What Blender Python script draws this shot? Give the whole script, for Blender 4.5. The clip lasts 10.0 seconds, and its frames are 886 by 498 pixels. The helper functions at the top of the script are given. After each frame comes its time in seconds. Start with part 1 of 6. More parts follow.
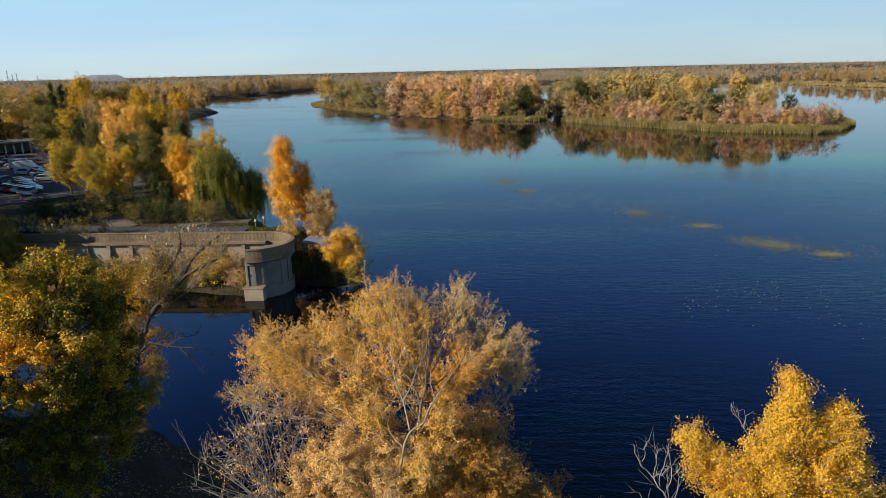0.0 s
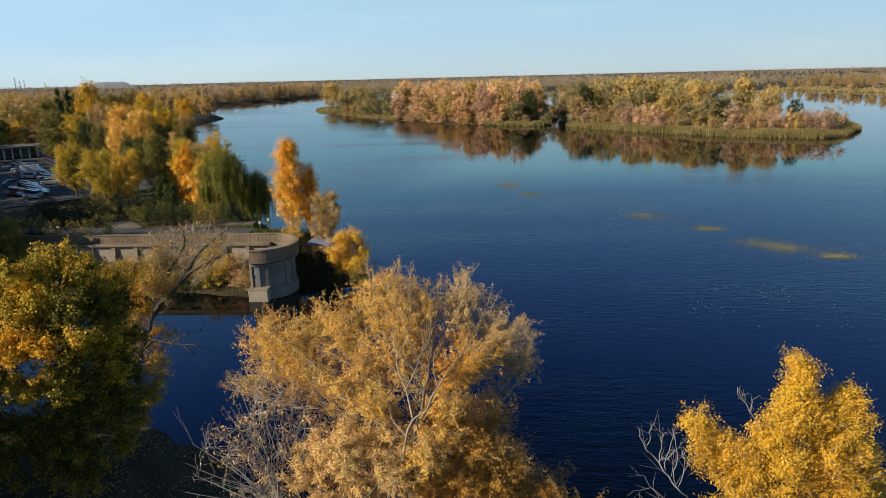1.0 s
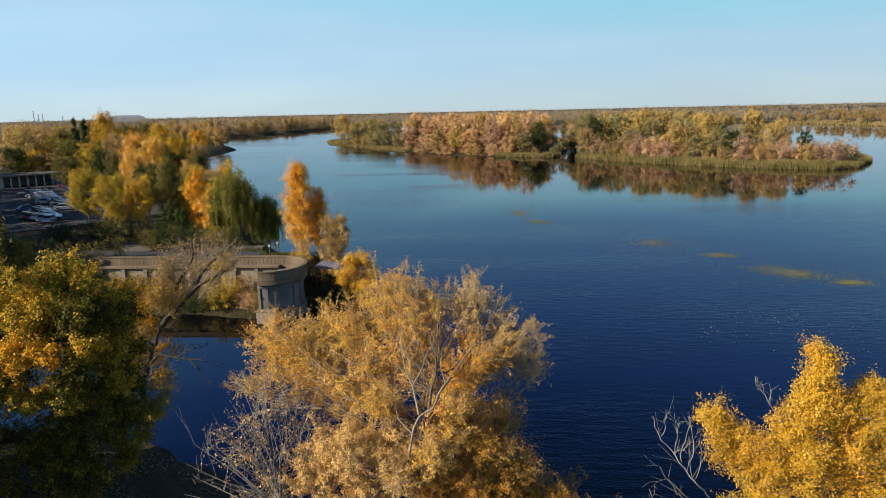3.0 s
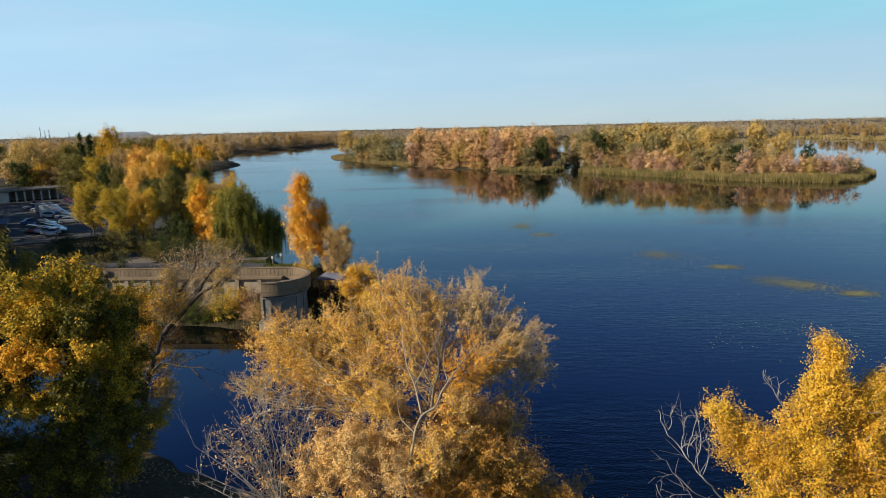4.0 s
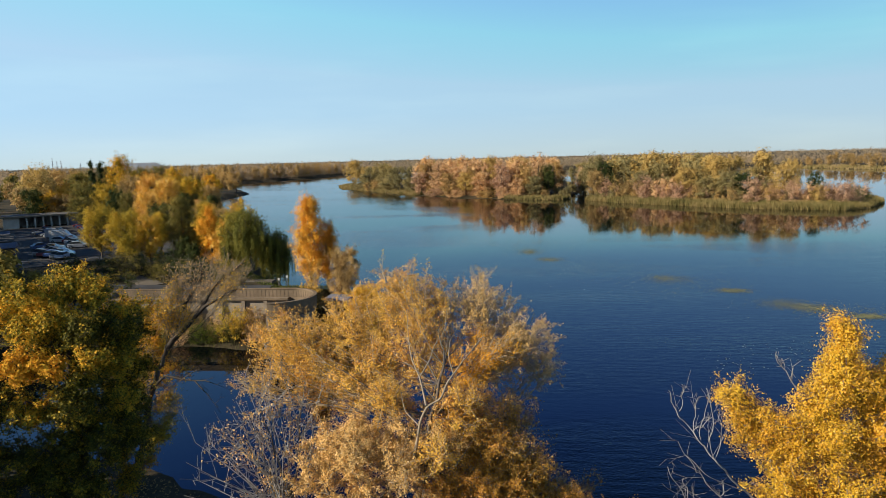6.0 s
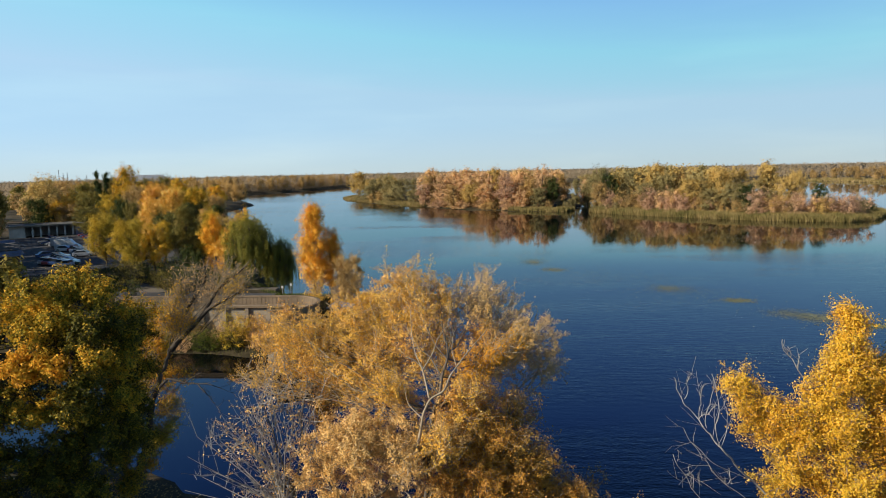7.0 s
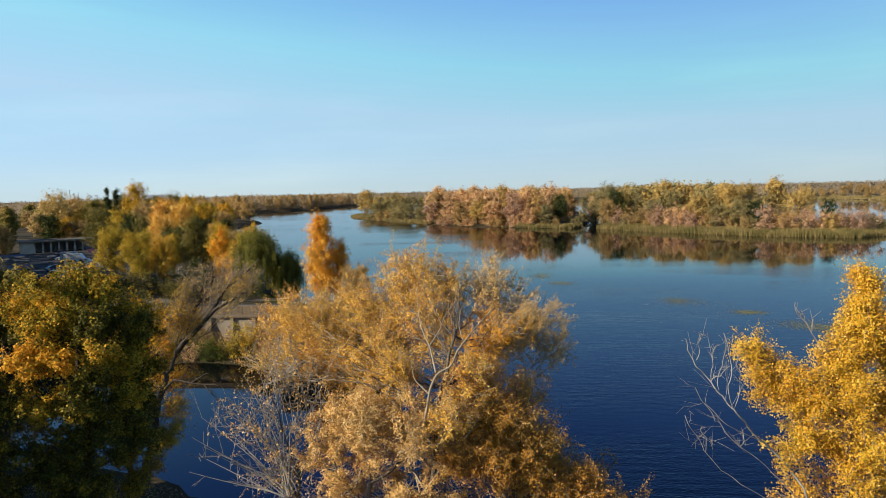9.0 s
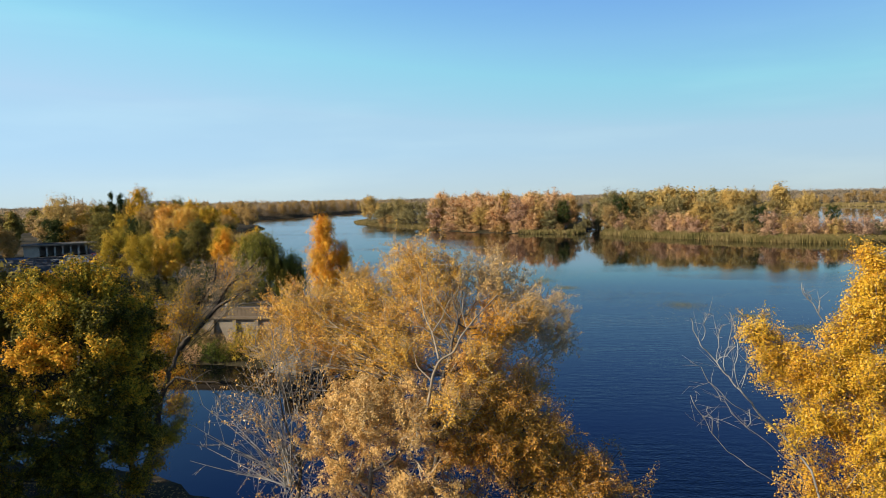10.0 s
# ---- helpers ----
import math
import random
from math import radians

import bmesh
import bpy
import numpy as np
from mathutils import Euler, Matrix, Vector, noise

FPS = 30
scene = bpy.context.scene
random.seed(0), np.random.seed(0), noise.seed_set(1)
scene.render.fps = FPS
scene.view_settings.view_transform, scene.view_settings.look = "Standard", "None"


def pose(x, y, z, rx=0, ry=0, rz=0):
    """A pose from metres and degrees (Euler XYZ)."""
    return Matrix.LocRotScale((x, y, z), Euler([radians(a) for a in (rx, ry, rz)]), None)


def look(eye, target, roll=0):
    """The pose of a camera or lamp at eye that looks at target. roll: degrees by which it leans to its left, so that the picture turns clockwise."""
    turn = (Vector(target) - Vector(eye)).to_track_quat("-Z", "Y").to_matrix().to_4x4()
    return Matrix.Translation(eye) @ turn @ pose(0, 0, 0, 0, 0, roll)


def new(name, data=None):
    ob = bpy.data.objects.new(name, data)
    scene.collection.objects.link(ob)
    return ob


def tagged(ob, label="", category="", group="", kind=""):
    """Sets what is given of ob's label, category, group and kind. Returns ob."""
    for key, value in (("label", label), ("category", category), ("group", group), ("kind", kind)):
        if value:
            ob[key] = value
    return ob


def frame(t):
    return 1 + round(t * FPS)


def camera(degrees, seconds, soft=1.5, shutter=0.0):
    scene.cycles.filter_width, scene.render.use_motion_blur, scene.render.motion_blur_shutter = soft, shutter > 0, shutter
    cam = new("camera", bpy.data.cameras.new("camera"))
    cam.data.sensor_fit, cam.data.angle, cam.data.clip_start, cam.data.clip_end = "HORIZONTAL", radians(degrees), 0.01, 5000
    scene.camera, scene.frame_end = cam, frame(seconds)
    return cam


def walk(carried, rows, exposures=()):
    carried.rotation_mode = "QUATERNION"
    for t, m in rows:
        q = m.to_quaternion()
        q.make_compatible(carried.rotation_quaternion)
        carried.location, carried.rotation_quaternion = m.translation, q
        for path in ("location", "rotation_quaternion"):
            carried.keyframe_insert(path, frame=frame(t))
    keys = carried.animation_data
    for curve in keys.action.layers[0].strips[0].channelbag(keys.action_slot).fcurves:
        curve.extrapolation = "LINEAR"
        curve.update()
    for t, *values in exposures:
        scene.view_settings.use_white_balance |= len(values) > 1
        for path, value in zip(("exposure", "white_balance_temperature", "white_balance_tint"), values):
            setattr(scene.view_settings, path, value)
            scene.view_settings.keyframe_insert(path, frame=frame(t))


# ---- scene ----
cam = camera(68.3, 10.0, soft=0.85)
PATH = [
    (0, (0.199, 1.448, 26.954), (0.109, 3.373, 26.418), -1.3),
    (0.5, (0.206, 1.424, 26.608), (0.11, 3.351, 26.08), -1.4),
    (1, (0.239, 1.409, 26.317), (0.135, 3.338, 25.8), -1.4),
    (1.5, (0.259, 1.375, 25.979), (0.148, 3.31, 25.486), -1.4),
    (2, (0.263, 1.372, 25.685), (0.145, 3.312, 25.215), -1.4),
    (2.5, (0.241, 1.391, 25.356), (0.116, 3.337, 24.912), -1.3),
    (4, (0.266, 1.46, 24.462), (0.124, 3.42, 24.089), -1.4),
    (4.5, (0.271, 1.436, 24.15), (0.124, 3.4, 23.801), -1.4),
    (5, (0.288, 1.453, 23.818), (0.135, 3.42, 23.494), -1.3),
    (5.5, (0.279, 1.433, 23.515), (0.122, 3.404, 23.213), -1.4),
    (7, (0.277, 1.378, 22.602), (0.104, 3.356, 22.36), -1.3),
    (7.5, (0.271, 1.342, 22.268), (0.092, 3.321, 22.042), -1.3),
    (8, (0.258, 1.354, 21.93), (0.074, 3.335, 21.721), -1.3),
    (8.5, (0.267, 1.383, 21.591), (0.078, 3.364, 21.395), -1.4),
    (9, (0.263, 1.356, 21.259), (0.068, 3.338, 21.077), -1.4),
    (9.5, (0.253, 1.364, 20.949), (0.054, 3.347, 20.778), -1.4),
    (10, (0.243, 1.408, 20.635), (0.039, 3.391, 20.474), -1.3),
]
walk(cam, [(t, look(eye, target, roll)) for t, eye, target, roll in PATH])

# ---- world, sun ----
SUN_TO = Vector((-0.885, -0.465, 0.0)).normalized()
SUN_EL = radians(27)
world = bpy.data.worlds.new("sky")
scene.world = world
world.use_nodes = True
wn, wl = world.node_tree.nodes, world.node_tree.links
wn.clear()
sky = wn.new("ShaderNodeTexSky")
sky.sky_type = "NISHITA"
sky.sun_disc = False
sky.sun_elevation = SUN_EL
sky.sun_rotation = -math.atan2(SUN_TO.x, SUN_TO.y)
sky.altitude = 0
sky.air_density = 0.6
sky.dust_density = 0.15
sky.ozone_density = 2.4
wbg = wn.new("ShaderNodeBackground")
wbg.inputs["Strength"].default_value = 0.106
wout = wn.new("ShaderNodeOutputWorld")
wtint = wn.new("ShaderNodeMixRGB")
wtint.blend_type = "MULTIPLY"
wtint.inputs[0].default_value = 1.0
wtint.inputs[2].default_value = (1.0, 1.20, 1.56, 1)
wl.new(sky.outputs[0], wtint.inputs[1])
# autumn haze keeps the sky near the horizon no brighter than this
whaze = wn.new("ShaderNodeMixRGB")
whaze.blend_type = "DARKEN"
whaze.inputs[0].default_value = 0.88
whaze.inputs[2].default_value = (2.46, 3.30, 3.66, 1)
wl.new(wtint.outputs[0], whaze.inputs[1])
# clear air deepens to blue overhead, dust warms and greys the lowest few degrees
wtc = wn.new("ShaderNodeTexCoord")
wsep = wn.new("ShaderNodeSeparateXYZ")
wl.new(wtc.outputs["Generated"], wsep.inputs[0])
wramp = wn.new("ShaderNodeValToRGB")
els = wramp.color_ramp.elements
for stop in (0.02, 0.05, 0.12, 0.2, 0.32, 0.4):
    els.new(stop)
SKY_STOPS = [(0.0, (0.96, 0.89, 0.85)), (0.03, (0.95, 0.92, 0.90)), (0.065, (0.90, 0.95, 0.96)), (0.12, (0.90, 0.99, 1.00)), (0.22, (1.04, 1.07, 1.10)), (0.30, (0.96, 1.05, 1.12)), (0.47, (0.56, 0.84, 1.14)), (0.75, (0.068, 0.10, 0.088))]
for e, (pos, c) in zip(els, SKY_STOPS):
    e.position, e.color = pos, (*c, 1)
wl.new(wsep.outputs["Z"], wramp.inputs[0])
wgrade = wn.new("ShaderNodeMixRGB")
wgrade.blend_type = "MULTIPLY"
wgrade.inputs[0].default_value = 1.0
wl.new(whaze.outputs[0], wgrade.inputs[1])
wl.new(wramp.outputs[0], wgrade.inputs[2])
# thin veils of cirrus
wmap = wn.new("ShaderNodeMapping")
wmap.inputs["Scale"].default_value = (1.2, 1.2, 9.0)
wl.new(wtc.outputs["Generated"], wmap.inputs[0])
wveil = wn.new("ShaderNodeTexNoise")
wveil.inputs["Scale"].default_value = 2.2
wveil.inputs["Detail"].default_value = 5
wl.new(wmap.outputs[0], wveil.inputs["Vector"])
wvr = wn.new("ShaderNodeValToRGB")
wvr.color_ramp.elements[0].position, wvr.color_ramp.elements[0].color = 0.48, (1, 1, 1, 1)
wvr.color_ramp.elements[1].position, wvr.color_ramp.elements[1].color = 0.80, (1.12, 1.08, 1.03, 1)
wl.new(wveil.outputs[0], wvr.inputs[0])
wcirrus = wn.new("ShaderNodeMixRGB")
wcirrus.blend_type = "MULTIPLY"
wcirrus.inputs[0].default_value = 1.0
wl.new(wgrade.outputs[0], wcirrus.inputs[1])
wl.new(wvr.outputs[0], wcirrus.inputs[2])
wl.new(wcirrus.outputs[0], wbg.inputs[0])
wl.new(wbg.outputs[0], wout.inputs[0])

sun_lamp = bpy.data.lights.new("sun", "SUN")
sun_lamp.energy = 5.0
sun_lamp.angle = radians(0.5)
sun_lamp.color = (1.0, 0.90, 0.74)
sun_dir = Vector((SUN_TO.x * math.cos(SUN_EL), SUN_TO.y * math.cos(SUN_EL), math.sin(SUN_EL)))
sun_ob = new("sun", sun_lamp)
sun_ob.matrix_world = look(sun_dir * 100, (0, 0, 0))
scene.view_settings.exposure = 0.86

# ---- materials ----


def material(name):
    m = bpy.data.materials.new(name)
    m.use_nodes = True
    m.node_tree.nodes.clear()
    return m, m.node_tree.nodes, m.node_tree.links


def ramp(nodes, stops):
    r = nodes.new("ShaderNodeValToRGB")
    els = r.color_ramp.elements
    while len(els) < len(stops):
        els.new(0.5)
    for e, (p, c) in zip(els, stops):
        e.position, e.color = p, (*c, 1)
    return r


def noise_tex(nodes, links, scale, detail=4, rough=0.55, coord="Object", stretch=None):
    tc = nodes.new("ShaderNodeTexCoord")
    n = nodes.new("ShaderNodeTexNoise")
    n.inputs["Scale"].default_value = scale
    n.inputs["Detail"].default_value = detail
    n.inputs["Roughness"].default_value = rough
    src = tc.outputs[coord]
    if stretch:
        mp = nodes.new("ShaderNodeMapping")
        mp.inputs["Scale"].default_value = stretch
        links.new(src, mp.inputs[0])
        src = mp.outputs[0]
    links.new(src, n.inputs["Vector"])
    return n


def solid(name, c1, c2, scale=2.0, rough=0.85, bump=0.3, metal=0.0, fine=18.0, stretch=None, spec=0.3):
    """Two-scale mottled surface between two colours."""
    m, n, l = material(name)
    big = noise_tex(n, l, scale, 5, stretch=stretch)
    small = noise_tex(n, l, scale * fine, 3)
    mix = n.new("ShaderNodeMath")
    mix.operation = "MULTIPLY_ADD"
    mix.inputs[1].default_value = 0.35
    l.new(small.outputs[0], mix.inputs[0])
    sc = n.new("ShaderNodeMath")
    sc.operation = "MULTIPLY"
    sc.inputs[1].default_value = 0.65
    l.new(big.outputs[0], sc.inputs[0])
    l.new(sc.outputs[0], mix.inputs[2])
    r = ramp(n, [(0.32, tuple(0.8 * v for v in c1)), (0.68, tuple(0.8 * v for v in c2))])
    l.new(mix.outputs[0], r.inputs[0])
    b = n.new("ShaderNodeBsdfPrincipled")
    b.inputs["Roughness"].default_value = rough
    b.inputs["Metallic"].default_value = metal
    b.inputs["Specular IOR Level"].default_value = spec
    l.new(r.outputs[0], b.inputs["Base Color"])
    if bump:
        bp = n.new("ShaderNodeBump")
        bp.inputs["Strength"].default_value = bump
        bp.inputs["Distance"].default_value = 0.05
        l.new(mix.outputs[0], bp.inputs["Height"])
        l.new(bp.outputs[0], b.inputs["Normal"])
    o = n.new("ShaderNodeOutputMaterial")
    l.new(b.outputs[0], o.inputs[0])
    return m


def leaf_mat(name, stops, patch=0.25, through_light=0.24, sheen=0.08, mixed=0.5, gloss=0.62):
    """Leaves: colour by leaf, by patch of the crown and by tree."""
    m, n, l = material(name)
    geo = n.new("ShaderNodeNewGeometry")
    info = n.new("ShaderNodeObjectInfo")
    pt = noise_tex(n, l, patch, 2)
    a = n.new("ShaderNodeMath")
    a.operation = "MULTIPLY"
    a.inputs[1].default_value = mixed
    l.new(geo.outputs["Random Per Island"], a.inputs[0])
    b = n.new("ShaderNodeMath")
    b.operation = "MULTIPLY_ADD"
    b.inputs[1].default_value = 1.1
    l.new(pt.outputs[0], b.inputs[0])
    l.new(a.outputs[0], b.inputs[2])
    c = n.new("ShaderNodeMath")
    c.operation = "MULTIPLY_ADD"
    c.inputs[1].default_value = 0.3
    l.new(info.outputs["Random"], c.inputs[0])
    l.new(b.outputs[0], c.inputs[2])
    d = n.new("ShaderNodeMath")
    d.operation = "ADD"
    d.inputs[1].default_value = -0.19 - mixed / 2
    l.new(c.outputs[0], d.inputs[0])
    r = ramp(n, [(p, tuple(0.9 * v for v in col)) for p, col in stops])
    l.new(d.outputs[0], r.inputs[0])
    pb = n.new("ShaderNodeBsdfPrincipled")
    pb.inputs["Roughness"].default_value = gloss
    pb.inputs["Specular IOR Level"].default_value = sheen
    l.new(r.outputs[0], pb.inputs["Base Color"])
    tr = n.new("ShaderNodeBsdfTranslucent")
    l.new(r.outputs[0], tr.inputs[0])
    mx = n.new("ShaderNodeMixShader")
    mx.inputs[0].default_value = through_light
    l.new(pb.outputs[0], mx.inputs[1])
    l.new(tr.outputs[0], mx.inputs[2])
    o = n.new("ShaderNodeOutputMaterial")
    l.new(mx.outputs[0], o.inputs[0])
    return m


GOLD = leaf_mat("leaf_gold", [(0.1, (0.44, 0.31, 0.055)), (0.35, (0.70, 0.43, 0.062)), (0.65, (0.80, 0.45, 0.07)), (0.95, (0.60, 0.25, 0.04))], patch=0.6, sheen=0.3, gloss=0.45)
AMBER = leaf_mat("leaf_amber", [(0.1, (0.66, 0.40, 0.05)), (0.5, (0.76, 0.37, 0.035)), (0.95, (0.66, 0.24, 0.025))], mixed=0.2, through_light=0.32)
YELLOW = leaf_mat("leaf_yellow", [(0.1, (0.50, 0.35, 0.03)), (0.5, (0.72, 0.42, 0.03)), (0.95, (0.70, 0.33, 0.03))], patch=0.6, sheen=0.3, gloss=0.45)
OAKLEAF = leaf_mat("leaf_green_turning", [(0.15, (0.06, 0.06, 0.012)), (0.42, (0.14, 0.120, 0.018)), (0.58, (0.34, 0.24, 0.022)), (0.78, (0.52, 0.28, 0.02)), (0.95, (0.50, 0.19, 0.015))], patch=0.6)
OLIVE = leaf_mat("leaf_olive", [(0.1, (0.085, 0.080, 0.024)), (0.5, (0.20, 0.165, 0.040)), (0.95, (0.38, 0.26, 0.050))], mixed=0.14, through_light=0.36)
LIME = leaf_mat("leaf_yellow_green", [(0.1, (0.20, 0.18, 0.030)), (0.5, (0.43, 0.31, 0.038)), (0.95, (0.64, 0.38, 0.036))], mixed=0.16, through_light=0.36)
GREEN = leaf_mat("leaf_green", [(0.1, (0.022, 0.034, 0.011)), (0.6, (0.050, 0.066, 0.017)), (0.95, (0.14, 0.115, 0.025))], mixed=0.22)
VERDANT = leaf_mat("leaf_bright_green", [(0.1, (0.07, 0.10, 0.018)), (0.6, (0.14, 0.17, 0.025)), (0.95, (0.26, 0.22, 0.03))], mixed=0.22, through_light=0.36)
# olive and gold for far trees, with distance haze mixed into the colours
HAZED_OLIVE = leaf_mat("leaf_hazed_olive", [(0.1, (0.163, 0.15, 0.072)), (0.5, (0.305, 0.254, 0.111)), (0.95, (0.494, 0.364, 0.13))], mixed=0.12, through_light=0.4)
HAZED_GOLD = leaf_mat("leaf_hazed_gold", [(0.1, (0.38, 0.282, 0.098)), (0.5, (0.54, 0.374, 0.121)), (0.95, (0.667, 0.437, 0.127))], mixed=0.12, through_light=0.4)
RUSSET = leaf_mat("leaf_russet", [(0.1, (0.512, 0.344, 0.188)), (0.5, (0.675, 0.431, 0.225)), (0.95, (0.775, 0.5, 0.2))], mixed=0.12, through_light=0.4)
PINK = leaf_mat("leaf_pinkish_brown", [(0.1, (0.401, 0.26, 0.171)), (0.5, (0.519, 0.325, 0.206)), (0.95, (0.59, 0.384, 0.201))], mixed=0.12, through_light=0.4)
DRY = leaf_mat("leaf_dry_brown", [(0.1, (0.27, 0.189, 0.081)), (0.5, (0.432, 0.286, 0.113)), (0.95, (0.583, 0.356, 0.097))], mixed=0.14, through_light=0.36)
REED = leaf_mat("reed_blades", [(0.1, (0.10, 0.095, 0.03)), (0.5, (0.24, 0.185, 0.068)), (0.95, (0.42, 0.30, 0.15))], patch=0.12, through_light=0.2)
WILLOW = leaf_mat("leaf_willow", [(0.1, (0.080, 0.090, 0.022)), (0.5, (0.19, 0.175, 0.032)), (0.95, (0.38, 0.28, 0.04))], mixed=0.2, through_light=0.36)
# distance haze is put into this paler, greyer brown
DISTANT = leaf_mat("leaf_hazed_brown", [(0.1, (0.264, 0.216, 0.138)), (0.45, (0.372, 0.282, 0.18)), (0.95, (0.504, 0.36, 0.21))], patch=0.022, mixed=0.06, through_light=0.4)
GRASS = leaf_mat("grass_blades", [(0.1, (0.04, 0.06, 0.015)), (0.5, (0.09, 0.10, 0.025)), (0.95, (0.20, 0.16, 0.06))], patch=0.1, through_light=0.2)
BARK = solid("bark_grey_brown", (0.05, 0.04, 0.03), (0.15, 0.12, 0.095), 3.0, 0.9, 0.5, stretch=(1, 1, 0.25))
BARK_DARK = solid("bark_dark", (0.03, 0.024, 0.018), (0.085, 0.065, 0.05), 3.0, 0.9, 0.5, stretch=(1, 1, 0.25))
BARK_PALE = solid("bark_pale_dead", (0.17, 0.15, 0.13), (0.36, 0.33, 0.29), 4.0, 0.85, 0.3, stretch=(1, 1, 0.25))
CONCRETE = solid("concrete_weathered", (0.10, 0.073, 0.045), (0.23, 0.165, 0.105), 0.5, 0.9, 0.4)
CONCRETE_PALE = solid("concrete_pale", (0.18, 0.145, 0.105), (0.31, 0.26, 0.195), 0.6, 0.9, 0.3)
CONCRETE_MID = solid("concrete_brown_grey", (0.13, 0.10, 0.07), (0.25, 0.20, 0.145), 0.6, 0.9, 0.3)
CONCRETE_GREY = solid("concrete_grey", (0.10, 0.095, 0.09), (0.22, 0.205, 0.19), 0.5, 0.9, 0.4)
ASPHALT = solid("asphalt_old", (0.03, 0.03, 0.032), (0.06, 0.06, 0.062), 0.3, 0.9, 0.2)
DIRT = solid("dirt_path", (0.07, 0.06, 0.045), (0.15, 0.125, 0.095), 0.4, 0.95, 0.3)
ROOF_GREY = solid("roof_felt_grey", (0.07, 0.07, 0.07), (0.14, 0.135, 0.13), 0.6, 0.85, 0.2)
ROOF_BLUE = solid("roof_sheet_blue_grey", (0.10, 0.12, 0.18), (0.17, 0.19, 0.26), 0.8, 0.5, 0.1)
WALL_WHITE = solid("limewash_wall", (0.40, 0.38, 0.34), (0.62, 0.60, 0.55), 0.6, 0.9, 0.2)
WALL_DARK = solid("dark_plaster", (0.06, 0.06, 0.065), (0.13, 0.125, 0.12), 0.7, 0.9, 0.2)
WOOD_DARK = solid("weathered_timber", (0.05, 0.035, 0.025), (0.13, 0.095, 0.065), 2.0, 0.85, 0.3)
STEEL = solid("galvanised_steel", (0.25, 0.26, 0.27), (0.40, 0.41, 0.42), 2.0, 0.45, 0.05, 0.7)
RUBBER = solid("tyre_rubber", (0.015, 0.015, 0.015), (0.03, 0.03, 0.03), 6.0, 0.8, 0.1)
ALGAE = solid("algae_yellow_green", (0.16, 0.15, 0.05), (0.27, 0.25, 0.09), 0.8, 0.7, 0.2)
# the heap's blue-grey is haze put into its colour
HEAP = solid("spoil_haze_grey", (0.20, 0.22, 0.25), (0.28, 0.30, 0.33), 0.02, 0.95, 0.0)
# pad green lightened to carry the glint of sun and sky
PAD = solid("lily_pad_glint", (0.11, 0.13, 0.09), (0.22, 0.25, 0.19), 2.0, 0.4, 0.1, spec=0.4)


def paint(name, c):
    m, n, l = material(name)
    b = n.new("ShaderNodeBsdfPrincipled")
    g = noise_tex(n, l, 1.5, 4)
    r = ramp(n, [(0.3, tuple(0.8 * v for v in c)), (0.7, c)])
    l.new(g.outputs[0], r.inputs[0])
    l.new(r.outputs[0], b.inputs["Base Color"])
    b.inputs["Roughness"].default_value = 0.3
    b.inputs["Coat Weight"].default_value = 0.4
    o = n.new("ShaderNodeOutputMaterial")
    l.new(b.outputs[0], o.inputs[0])
    return m


GLASS_DARK = paint("car_glass", (0.02, 0.025, 0.03))


def terrain_mat():
    m, n, l = material("ground_soil_grass")
    big = noise_tex(n, l, 0.06, 6)
    small = noise_tex(n, l, 2.5, 5)
    r1 = ramp(n, [(0.35, (0.026, 0.025, 0.012)), (0.5, (0.05, 0.041, 0.022)), (0.68, (0.10, 0.074, 0.045))])
    r2 = ramp(n, [(0.3, (0.5, 0.5, 0.5)), (0.7, (1, 1, 1))])
    l.new(big.outputs[0], r1.inputs[0])
    l.new(small.outputs[0], r2.inputs[0])
    mx = n.new("ShaderNodeMixRGB")
    mx.blend_type = "MULTIPLY"
    mx.inputs[0].default_value = 1
    l.new(r1.outputs[0], mx.inputs[1])
    l.new(r2.outputs[0], mx.inputs[2])
    b = n.new("ShaderNodeBsdfPrincipled")
    b.inputs["Roughness"].default_value = 0.95
    b.inputs["Specular IOR Level"].default_value = 0.1
    l.new(mx.outputs[0], b.inputs["Base Color"])
    bp = n.new("ShaderNodeBump")
    bp.inputs["Strength"].default_value = 0.6
    bp.inputs["Distance"].default_value = 0.15
    l.new(small.outputs[0], bp.inputs["Height"])
    l.new(bp.outputs[0], b.inputs["Normal"])
    o = n.new("ShaderNodeOutputMaterial")
    l.new(b.outputs[0], o.inputs[0])
    return m


